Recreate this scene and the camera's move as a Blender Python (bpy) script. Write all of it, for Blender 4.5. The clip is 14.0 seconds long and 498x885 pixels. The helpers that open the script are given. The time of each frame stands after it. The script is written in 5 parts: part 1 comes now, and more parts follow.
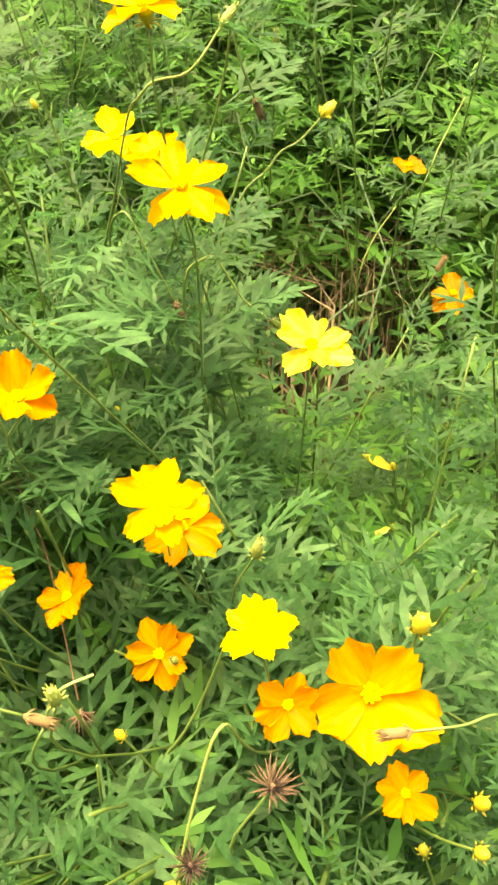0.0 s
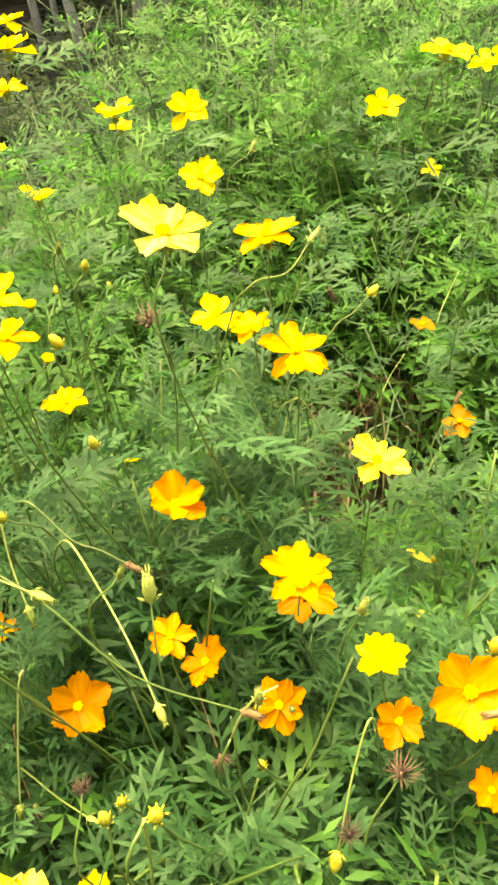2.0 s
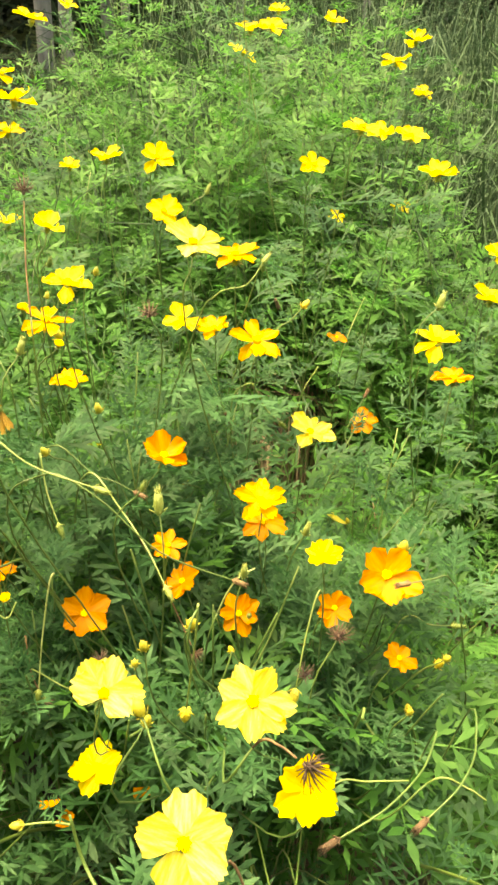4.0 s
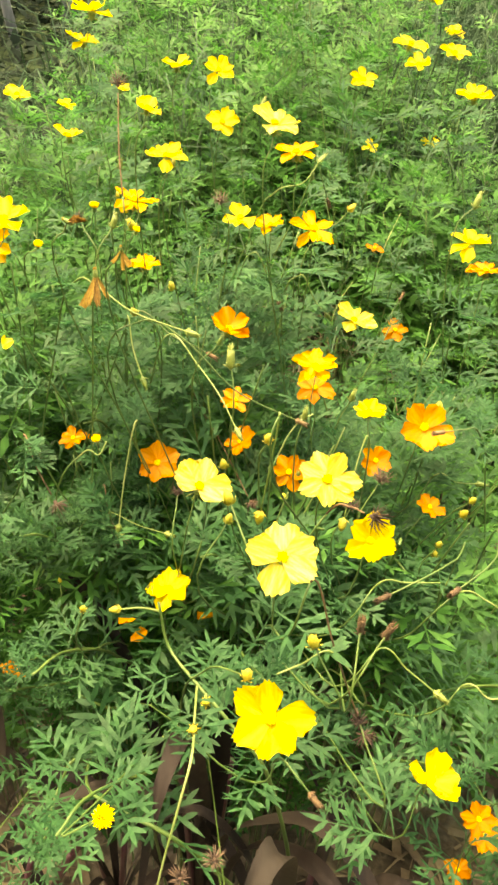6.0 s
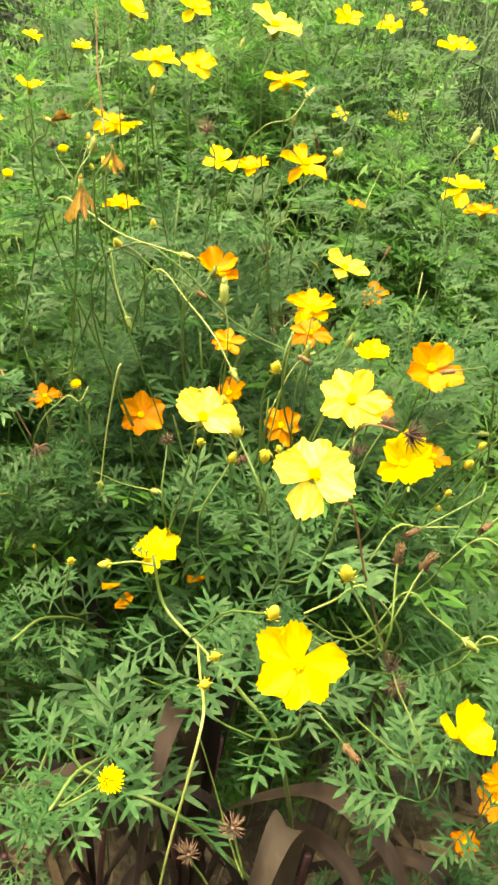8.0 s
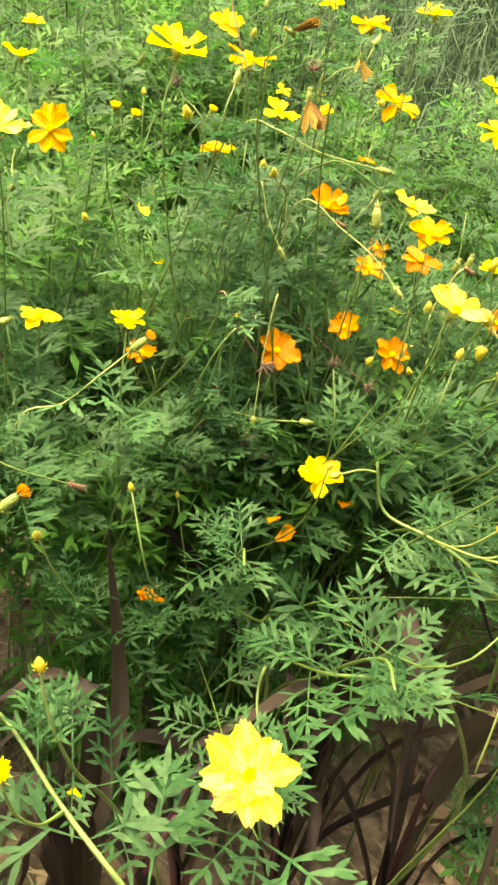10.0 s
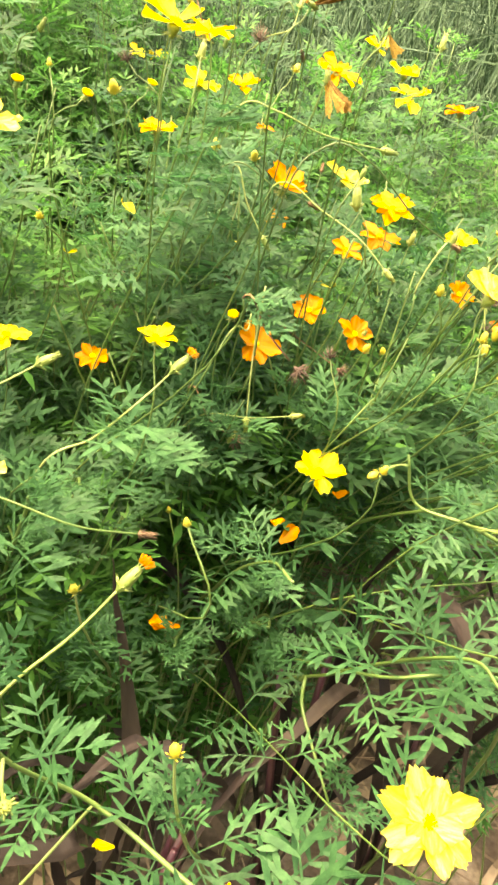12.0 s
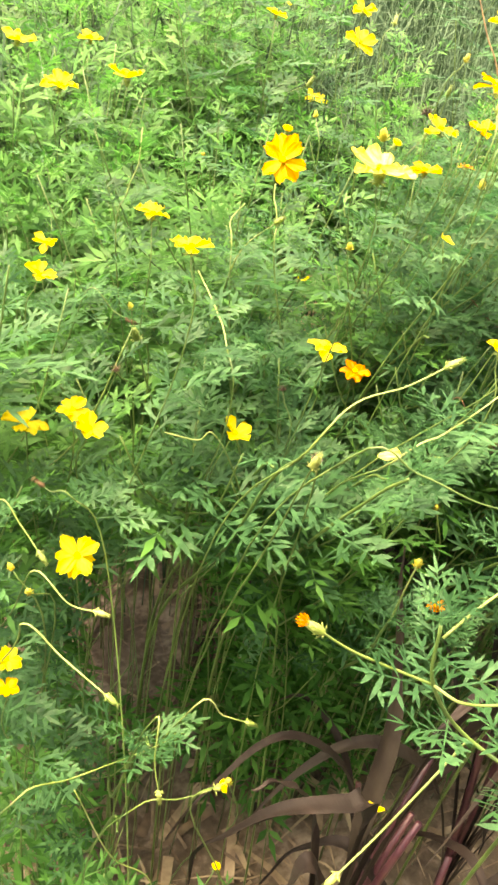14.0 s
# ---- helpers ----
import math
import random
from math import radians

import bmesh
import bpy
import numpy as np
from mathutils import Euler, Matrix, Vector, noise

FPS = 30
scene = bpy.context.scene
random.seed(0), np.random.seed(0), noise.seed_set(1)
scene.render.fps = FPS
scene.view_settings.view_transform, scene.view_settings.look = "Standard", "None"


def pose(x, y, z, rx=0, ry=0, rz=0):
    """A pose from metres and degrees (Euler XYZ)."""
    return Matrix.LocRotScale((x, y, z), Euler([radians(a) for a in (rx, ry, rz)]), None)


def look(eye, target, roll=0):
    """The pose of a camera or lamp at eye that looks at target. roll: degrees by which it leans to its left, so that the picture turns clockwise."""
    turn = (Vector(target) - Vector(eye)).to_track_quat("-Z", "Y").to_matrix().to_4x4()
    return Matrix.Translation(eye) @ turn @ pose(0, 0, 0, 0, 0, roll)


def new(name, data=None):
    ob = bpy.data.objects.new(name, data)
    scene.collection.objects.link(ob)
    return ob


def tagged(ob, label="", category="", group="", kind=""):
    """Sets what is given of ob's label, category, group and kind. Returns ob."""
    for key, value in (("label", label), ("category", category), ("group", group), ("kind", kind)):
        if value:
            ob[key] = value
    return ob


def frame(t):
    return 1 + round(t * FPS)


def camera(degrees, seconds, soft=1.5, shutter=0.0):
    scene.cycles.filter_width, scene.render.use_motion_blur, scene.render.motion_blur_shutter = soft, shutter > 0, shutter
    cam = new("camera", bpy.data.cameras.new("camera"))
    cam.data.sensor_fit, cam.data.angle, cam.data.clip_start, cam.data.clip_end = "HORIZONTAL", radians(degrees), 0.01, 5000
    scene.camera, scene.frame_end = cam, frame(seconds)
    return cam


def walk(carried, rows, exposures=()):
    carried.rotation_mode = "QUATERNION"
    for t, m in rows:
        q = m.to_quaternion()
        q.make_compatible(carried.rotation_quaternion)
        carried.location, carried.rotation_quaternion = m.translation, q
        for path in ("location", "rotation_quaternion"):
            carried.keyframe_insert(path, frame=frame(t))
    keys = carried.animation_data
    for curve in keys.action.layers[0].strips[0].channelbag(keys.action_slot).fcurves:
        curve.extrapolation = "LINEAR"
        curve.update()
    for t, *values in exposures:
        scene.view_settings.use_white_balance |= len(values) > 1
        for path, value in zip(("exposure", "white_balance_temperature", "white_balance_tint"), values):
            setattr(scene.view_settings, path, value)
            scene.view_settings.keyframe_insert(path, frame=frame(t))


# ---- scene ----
from collections import Counter

# ---- camera and walk ----
PATH = [
    (0, (0.0984, 0.2654, 1.4942), (-0.0630, 1.6337, 0.0445), -2.58),
    (0.5, (0.0396, 0.2593, 1.5013), (0.0131, 1.6410, 0.0555), -1.75),
    (1, (0.0180, 0.2226, 1.5171), (0.0332, 1.6702, 0.1372), -2.38),
    (1.5, (0.0130, 0.1705, 1.5580), (-0.0287, 1.6775, 0.2438), -2.02),
    (2, (0.0198, 0.1206, 1.5880), (-0.0896, 1.7286, 0.4039), -3.24),
    (2.5, (0.0286, 0.0618, 1.6360), (-0.0613, 1.7357, 0.5451), -1.06),
    (3, (0.0000, 0.0000, 1.6500), (0.0000, 1.6961, 0.5902), -0.50),
    (3.2, (-0.0080, -0.0173, 1.6452), (0.0394, 1.6762, 0.5823), 0.09),
    (5.3, (-0.1144, -0.1855, 1.6417), (0.1259, 1.4178, 0.4706), 5.26),
    (5.5, (-0.1140, -0.2025, 1.6338), (0.0885, 1.4010, 0.4558), 4.66),
    (6, (-0.1144, -0.2265, 1.6259), (0.0370, 1.3745, 0.4368), 4.38),
    (6.5, (-0.0959, -0.2288, 1.5920), (0.0462, 1.3847, 0.4188), 4.27),
    (7, (-0.0916, -0.2109, 1.5808), (0.1123, 1.3908, 0.4006), 5.88),
    (7.5, (-0.1018, -0.2090, 1.5732), (0.1431, 1.3974, 0.4071), 5.88),
    (8, (-0.1499, -0.2059, 1.5403), (0.1213, 1.3880, 0.3630), 6.11),
    (8.5, (-0.2163, -0.1896, 1.5319), (0.1461, 1.3996, 0.3729), 6.86),
    (9, (-0.2801, -0.1952, 1.5233), (0.2285, 1.3790, 0.3994), 7.70),
    (9.2, (-0.3268, -0.2065, 1.5021), (0.2062, 1.3655, 0.3866), 7.50),
    (11.3, (-0.5651, -0.1184, 1.4327), (0.3239, 1.2491, 0.2752), 10.73),
    (11.5, (-0.5758, -0.0944, 1.4300), (0.3413, 1.2511, 0.2687), 11.00),
    (12, (-0.5912, -0.0705, 1.4393), (0.4433, 1.1997, 0.2919), 9.90),
    (12.5, (-0.6363, -0.0431, 1.4335), (0.4552, 1.2230, 0.3356), 9.64),
    (13, (-0.6982, -0.0733, 1.4520), (0.3481, 1.2154, 0.3364), 10.91),
    (13.5, (-0.7763, -0.0833, 1.4646), (0.1853, 1.2755, 0.3560), 8.57),
    (14, (-0.8312, -0.0426, 1.4473), (0.0645, 1.3603, 0.3385), 7.53),
]
cam = camera(35.3, 14.0, soft=2.8)
walk(cam, [(t, look(eye, target, roll)) for t, eye, target, roll in PATH],
     [(0, 3.13, 18500, 8), (3, 2.94, 15800, 7), (6.5, 2.87, 13600, 9), (9.2, 2.93, 13400, 9), (12, 3.34, 12000, 15), (14, 3.47, 11600, 16)])

# ---- world, sun, exposure ----
SUN_HEIGHT, SUN_TURN = 76.0, 320.0   # degrees above the horizon; clockwise from +y
world = bpy.data.worlds.new("sky")
scene.world = world
world.use_nodes = True
wn = world.node_tree.nodes
sky = wn.new("ShaderNodeTexSky")
sky.sky_type = "NISHITA"
sky.sun_disc = False
sky.sun_elevation = radians(SUN_HEIGHT)
sky.sun_rotation = radians(SUN_TURN)
sky.dust_density = 4.0
sky.ozone_density = 0.6
wn["Background"].inputs["Strength"].default_value = 0.15
world.node_tree.links.new(sky.outputs[0], wn["Background"].inputs["Color"])

sun = new("sun", bpy.data.lights.new("sun", "SUN"))
sun.data.energy = 1.5
sun.data.angle = radians(60)
sun.data.color = (1.0, 0.95, 0.86)
sx = math.sin(radians(SUN_TURN)) * math.cos(radians(SUN_HEIGHT))
sy = math.cos(radians(SUN_TURN)) * math.cos(radians(SUN_HEIGHT))
sun.matrix_world = look((sx * 20, sy * 20, math.sin(radians(SUN_HEIGHT)) * 20), (0, 0, 0))


# ---- materials ----
def material(name):
    m = bpy.data.materials.new(name)
    m.use_nodes = True
    return m, m.node_tree.nodes, m.node_tree.links


def ramp(nodes, stops):
    r = nodes.new("ShaderNodeValToRGB")
    e = r.color_ramp.elements
    while len(e) < len(stops):
        e.new(0.5)
    for k, (pos, col) in zip(e, stops):
        k.position, k.color = pos, (*col, 1)
    return r


def surface(name, dark, mid, light, scale, rough=0.6, bump=0.15, sheer=0.0, vary="object", stretch=(1, 1, 1), spec=0.5, vary_amount=0.35):
    """A mottled surface: two scales of noise, a random shift for each piece, fine bump, and light let through where it is thin."""
    m, n, l = material(name)
    p = n["Principled BSDF"]
    co = n.new("ShaderNodeTexCoord")
    mp = n.new("ShaderNodeMapping")
    mp.inputs["Scale"].default_value = stretch
    l.new(co.outputs["Object"], mp.inputs[0])
    a, b = n.new("ShaderNodeTexNoise"), n.new("ShaderNodeTexNoise")
    a.inputs["Scale"].default_value, b.inputs["Scale"].default_value = scale, scale * 7
    a.inputs["Detail"].default_value, b.inputs["Detail"].default_value = 4, 5
    for q in (a, b):
        l.new(mp.outputs[0], q.inputs["Vector"])
    if vary == "object":
        rnd = n.new("ShaderNodeObjectInfo").outputs["Random"]
    else:
        rnd = n.new("ShaderNodeNewGeometry").outputs["Random Per Island"]
    s1 = n.new("ShaderNodeMath")
    s1.operation = "MULTIPLY_ADD"
    l.new(b.outputs[0], s1.inputs[0])
    s1.inputs[1].default_value = 0.4
    l.new(a.outputs[0], s1.inputs[2])
    s2 = n.new("ShaderNodeMath")
    s2.operation = "MULTIPLY_ADD"
    l.new(rnd, s2.inputs[0])
    s2.inputs[1].default_value = vary_amount
    l.new(s1.outputs[0], s2.inputs[2])
    s3 = n.new("ShaderNodeMath")
    s3.operation = "SUBTRACT"
    l.new(s2.outputs[0], s3.inputs[0])
    s3.inputs[1].default_value = 0.2 + vary_amount / 2
    r = ramp(n, [(0.25, dark), (0.5, mid), (0.78, light)])
    l.new(s3.outputs[0], r.inputs[0])
    l.new(r.outputs[0], p.inputs["Base Color"])
    p.inputs["Roughness"].default_value = rough
    p.inputs["Specular IOR Level"].default_value = spec
    if bump:
        bp = n.new("ShaderNodeBump")
        bp.inputs["Strength"].default_value = bump
        bp.inputs["Distance"].default_value = 0.002
        l.new(b.outputs[0], bp.inputs["Height"])
        l.new(bp.outputs[0], p.inputs["Normal"])
    if sheer:
        t, mix = n.new("ShaderNodeBsdfTranslucent"), n.new("ShaderNodeMixShader")
        l.new(r.outputs[0], t.inputs["Color"])
        mix.inputs[0].default_value = sheer
        l.new(p.outputs[0], mix.inputs[1])
        l.new(t.outputs[0], mix.inputs[2])
        l.new(mix.outputs[0], n["Material Output"].inputs["Surface"])
    return m


# Bluish green, toned below LEAF_MASS to put the front edge's shade in colour.
SHADED_LEAF = surface("shaded_leaf_green", (0.014, 0.071, 0.025), (0.0265, 0.113, 0.042), (0.054, 0.178, 0.066), 9, 0.55, 0.12, 0.5, "object", (1, 1, 1), 0.28)
LEAF_MASS = surface("leaf_mass_green", (0.016, 0.092, 0.018), (0.033, 0.158, 0.031), (0.074, 0.245, 0.056), 7, 0.55, 0.12, 0.52, "island", (1, 1, 1), 0.28, 0.5)
STEM = surface("stem_green", (0.036, 0.082, 0.018), (0.06, 0.125, 0.028), (0.1, 0.175, 0.045), 20, 0.5, 0.1)
PALE_STEM = surface("pale_stem", (0.09, 0.16, 0.035), (0.15, 0.235, 0.06), (0.26, 0.32, 0.125), 20, 0.5, 0.1)
DRY_MASS = surface("dry_straw_mass", (0.07, 0.05, 0.032), (0.15, 0.11, 0.07), (0.29, 0.235, 0.155), 12, 0.8, 0.2, 0, "island")
PETALS = {
    "yellow": surface("petal_yellow", (0.62, 0.45, 0.012), (0.69, 0.57, 0.022), (0.76, 0.67, 0.058), 2.2, 0.5, 0.25, 0.5, "object", (5, 0.8, 1), 0.3, 0.2),
    # the palest tone of this pale yellow paints in near-white highlights
    "lemon": surface("petal_lemon", (0.65, 0.54, 0.04), (0.72, 0.64, 0.09), (0.8, 0.76, 0.29), 2.2, 0.5, 0.25, 0.5, "object", (5, 0.8, 1), 0.3, 0.2),
    "gold": surface("petal_gold", (0.6, 0.29, 0.003), (0.66, 0.37, 0.005), (0.72, 0.45, 0.009), 2.2, 0.5, 0.25, 0.5, "object", (5, 0.8, 1), 0.3, 0.25),
    "orange": surface("petal_orange", (0.57, 0.185, 0.003), (0.64, 0.245, 0.005), (0.7, 0.32, 0.008), 2.2, 0.5, 0.25, 0.5, "object", (5, 0.8, 1), 0.3, 0.25),
}
DISC = surface("disc_florets", (0.82, 0.54, 0.01), (0.88, 0.66, 0.012), (0.92, 0.76, 0.03), 60, 0.7, 0.3, 0, "island")
CALYX = surface("calyx_green", (0.08, 0.14, 0.03), (0.16, 0.24, 0.05), (0.3, 0.34, 0.1), 40, 0.5, 0.2)
BUD = surface("bud_yellow_green", (0.22, 0.24, 0.03), (0.42, 0.38, 0.04), (0.6, 0.48, 0.05), 30, 0.5, 0.2)
WITHERED = surface("withered_brown", (0.045, 0.028, 0.014), (0.1, 0.06, 0.028), (0.2, 0.135, 0.06), 40, 0.8, 0.3)
SEED = surface("seed_dark", (0.03, 0.017, 0.012), (0.07, 0.042, 0.028), (0.14, 0.09, 0.06), 40, 0.7, 0.3)
PURPLE = surface("purple_leaf", (0.009, 0.007, 0.0065), (0.02, 0.0148, 0.0132), (0.04, 0.033, 0.026), 7, 0.7, 0.45, 0.12, "object", (3, 0.6, 1), 0.22, 0.6)
CANE = surface("magenta_cane", (0.028, 0.01, 0.014), (0.05, 0.015, 0.024), (0.085, 0.038, 0.036), 12, 0.4, 0.1)


def ground_material():
    """Bare soil in the bed, giving way to weedy turf beyond it."""
    m, n, l = material("soil_and_turf")
    p = n["Principled BSDF"]
    p.inputs["Roughness"].default_value = 0.95
    p.inputs["Specular IOR Level"].default_value = 0.2
    co = n.new("ShaderNodeTexCoord")
    a, b = n.new("ShaderNodeTexNoise"), n.new("ShaderNodeTexNoise")
    a.inputs["Scale"].default_value, b.inputs["Scale"].default_value = 7, 60
    a.inputs["Detail"].default_value, b.inputs["Detail"].default_value = 6, 6
    for q in (a, b):
        l.new(co.outputs["Object"], q.inputs["Vector"])
    mixed = n.new("ShaderNodeMath")
    mixed.operation = "MULTIPLY_ADD"
    l.new(b.outputs[0], mixed.inputs[0])
    mixed.inputs[1].default_value = 0.6
    l.new(a.outputs[0], mixed.inputs[2])
    soil = ramp(n, [(0.5, (0.04, 0.03, 0.021)), (0.78, (0.092, 0.073, 0.054)), (1.0, (0.21, 0.175, 0.133))])
    turf = ramp(n, [(0.5, (0.015, 0.03, 0.012)), (0.78, (0.03, 0.055, 0.02)), (1.0, (0.07, 0.1, 0.04))])
    l.new(mixed.outputs[0], soil.inputs[0])
    l.new(mixed.outputs[0], turf.inputs[0])
    bed = n.new("ShaderNodeVectorMath")
    bed.operation = "DISTANCE"
    l.new(co.outputs["Object"], bed.inputs[0])
    bed.inputs[1].default_value = (0.1, 0.9, 0.0)
    far = n.new("ShaderNodeMath")
    far.operation = "ADD"
    l.new(bed.outputs["Value"], far.inputs[0])
    l.new(a.outputs[0], far.inputs[1])
    edge = n.new("ShaderNodeMapRange")
    edge.inputs["From Min"].default_value, edge.inputs["From Max"].default_value = 1.75, 2.3
    l.new(far.outputs[0], edge.inputs["Value"])
    mix = n.new("ShaderNodeMix")
    mix.data_type = "RGBA"
    l.new(edge.outputs[0], mix.inputs["Factor"])
    l.new(soil.outputs[0], mix.inputs["A"])
    l.new(turf.outputs[0], mix.inputs["B"])
    l.new(mix.outputs["Result"], p.inputs["Base Color"])
    bp = n.new("ShaderNodeBump")
    bp.inputs["Strength"].default_value, bp.inputs["Distance"].default_value = 1.0, 0.01
    l.new(mixed.outputs[0], bp.inputs["Height"])
    l.new(bp.outputs[0], p.inputs["Normal"])
    return m


SOIL = ground_material()
GRASS = surface("bank_grass", (0.014, 0.038, 0.017), (0.03, 0.07, 0.036), (0.065, 0.12, 0.078), 5, 0.75, 0.1, 0.2, "island", (1, 1, 1), 0.12, 0.6)
BARK = surface("bark_grey", (0.06, 0.063, 0.058), (0.115, 0.12, 0.112), (0.2, 0.205, 0.195), 5, 0.9, 0.8, 0, "object", (3, 3, 0.6))
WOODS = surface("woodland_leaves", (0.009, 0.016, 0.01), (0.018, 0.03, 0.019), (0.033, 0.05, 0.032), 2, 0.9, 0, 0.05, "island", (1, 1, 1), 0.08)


SHED = surface("shed_boards", (0.025, 0.018, 0.013), (0.045, 0.03, 0.022), (0.08, 0.055, 0.04), 6, 0.85, 0.4, 0, "object", (0.6, 3, 6))
ROOF = surface("roof_sheet", (0.012, 0.013, 0.013), (0.022, 0.023, 0.022), (0.04, 0.04, 0.038), 4, 0.9, 0.3, spec=0.1)


# ---- building tools ----
rnd = random.Random(11)


def mesh_of(name, verts, faces, mat, smooth=True):
    me = bpy.data.meshes.new(name)
    me.from_pydata([tuple(v) for v in verts], [], [tuple(f) for f in faces])
    me.materials.append(mat)
    if smooth:
        me.polygons.foreach_set("use_smooth", [True] * len(me.polygons))
    me.update()
    return me


def mesh_of_triangles(name, verts, tris, mat):
    """A large mesh straight from arrays of corners and triangles."""
    me = bpy.data.meshes.new(name)
    me.vertices.add(len(verts))
    me.vertices.foreach_set("co", np.asarray(verts, np.float32).ravel())
    me.loops.add(3 * len(tris))
    me.loops.foreach_set("vertex_index", np.asarray(tris, np.int32).ravel())
    me.polygons.add(len(tris))
    me.polygons.foreach_set("loop_start", np.arange(0, 3 * len(tris), 3, dtype=np.int32))
    me.materials.append(mat)
    me.update(calc_edges=True)
    return me


def part(name, me, parent, m=None, label=""):
    ob = new(name, me)
    ob.parent = parent
    if m is not None:
        ob.matrix_basis = m
    if label:
        ob["label"] = label
    return ob


def thing(name, x, y, z, label, category, group=""):
    ob = new(name)
    ob.empty_display_size = 0.03
    ob.location = (x, y, z)
    return tagged(ob, label, category, group)


def curve_through(points, steps=5):
    """A smooth line through the points."""
    p = [Vector(q) for q in points]
    p = [2 * p[0] - p[1], *p, 2 * p[-1] - p[-2]]
    out = []
    for i in range(1, len(p) - 2):
        a, b, c, d = p[i - 1:i + 3]
        for k in range(steps):
            t = k / steps
            out.append(0.5 * (2 * b + (c - a) * t + (2 * a - 5 * b + 4 * c - d) * t * t + (3 * b - a - 3 * c + d) * t ** 3))
    return out + [p[-2]]


def tube(line, r0, r1, sides=6):
    """Corners and faces of a tapering tube along a line."""
    verts, faces = [], []
    u = None
    for i, q in enumerate(line):
        ahead = (line[min(i + 1, len(line) - 1)] - line[max(i - 1, 0)]).normalized()
        u = ahead.orthogonal() if u is None else u - ahead * u.dot(ahead)
        u = u.normalized() if u.length > 1e-5 else ahead.orthogonal().normalized()
        v = ahead.cross(u)
        r = r0 + (r1 - r0) * i / (len(line) - 1)
        for k in range(sides):
            a = 2 * math.pi * k / sides
            verts.append(q + r * (math.cos(a) * u + math.sin(a) * v))
    for i in range(len(line) - 1):
        for k in range(sides):
            a, b = i * sides + k, i * sides + (k + 1) % sides
            faces.append((a, b, b + sides, a + sides))
    faces.append(tuple(range(sides))[::-1])
    faces.append(tuple(range(len(verts) - sides, len(verts))))
    return verts, faces


def tube_mesh(name, line, r0, r1, mat, sides=6):
    return mesh_of(name, *tube(line, r0, r1, sides), mat)


def along(point, direction, up=(0, 0, 1), size=1.0):
    """The pose of a piece whose own y runs along direction and whose own z looks up."""
    y = Vector(direction).normalized()
    x = y.cross(Vector(up))
    x = x.normalized() if x.length > 1e-3 else y.orthogonal().normalized()
    z = x.cross(y)
    m = Matrix((x, y, z)).transposed().to_4x4()
    return Matrix.Translation(point) @ m @ Matrix.Diagonal((size, size, size, 1))


def facing(point, normal, size=1.0, spin=0.0):
    """The pose of a piece whose own z looks along normal."""
    return Matrix.Translation(point) @ Vector(normal).to_track_quat("Z", "Y").to_matrix().to_4x4() @ Matrix.Rotation(spin, 4, "Z") @ Matrix.Diagonal((size, size, size, 1))


# ---- leaves of the cosmos ----
def lobe(verts, tris, base, tip, width, lift, fine):
    """One narrow pointed lobe of a leaf."""
    base, tip = Vector(base), Vector(tip)
    way = tip - base
    side = Vector((-way.y, way.x, 0)).normalized() * width / 2
    n = len(verts)
    if fine:
        for s, w in ((0.0, 0.35), (0.38, 1.0), (0.72, 0.72)):
            mid = base + way * s + Vector((0, 0, lift * s))
            verts += [mid - side * w - Vector((0, 0, 0.12 * width * w)), mid + side * w + Vector((0, 0, 0.2 * width * w))]
        verts.append(tip + Vector((0, 0, lift)))
        tris += [(n, n + 1, n + 3), (n, n + 3, n + 2), (n + 2, n + 3, n + 5), (n + 2, n + 5, n + 4), (n + 4, n + 5, n + 6)]
    else:
        mid = base + way * 0.45 + Vector((0, 0, lift * 0.45))
        verts += [base, mid - side, mid + side, tip + Vector((0, 0, lift))]
        tris += [(n, n + 2, n + 1), (n + 1, n + 2, n + 3)]


def cosmos_leaf(seed, fine):
    """A feathered leaf of length 1 along y: a midrib with pairs of leaflets, the lower ones cut into pointed lobes."""
    r = random.Random(seed)
    verts, tris = [], []
    droop, twist = r.uniform(0.1, 0.5), r.uniform(-0.3, 0.3)
    wide = r.uniform(0.05, 0.064) if fine else r.uniform(0.066, 0.082)
    pairs = [(0.3, 0.42, 2), (0.5, 0.42, 2), (0.7, 0.32, 1), (0.84, 0.2, 0)] if fine else [(0.3, 0.42, 2), (0.55, 0.4, 1), (0.76, 0.28, 0)]
    lobe(verts, tris, (0, 0, 0), (0, 0.9, 0), 0.024, 0, fine)
    lobe(verts, tris, (0, 0.8, 0), (r.uniform(-0.05, 0.05), 1.12, 0), wide, 0, fine)
    for at_y, reach, cuts in pairs:
        for s in (-1, 1):
            a = radians(r.uniform(40, 58))
            ln = reach * r.uniform(0.78, 1.15)
            y0 = at_y + r.uniform(-0.03, 0.03)
            d = Vector((s * math.sin(a), math.cos(a), 0))
            lift = r.uniform(-0.03, 0.1)
            lobe(verts, tris, (0, y0, 0), (d.x * ln, y0 + d.y * ln, 0), wide, lift, fine)
            for c in range(cuts):
                e = (1, -1)[c]
                f = r.uniform(0.35, 0.5)
                b = a + e * radians(r.uniform(32, 46))
                d2 = Vector((s * math.sin(b), math.cos(b), 0)) * ln * r.uniform(0.42, 0.58)
                p = Vector((d.x * ln * f, y0 + d.y * ln * f, lift * f))
                lobe(verts, tris, p, p + d2, wide * 0.85, r.uniform(-0.03, 0.06), fine)
    out = []
    for v in verts:
        z = v.z - droop * v.y ** 2 * 0.6 + 0.2 * abs(v.x) * (1 - 0.4 * v.y) - 0.4 * v.x * v.x
        out.append(Vector((v.x, v.y * (1 - 0.12 * droop), z + twist * v.x * v.y)))
    return out, tris


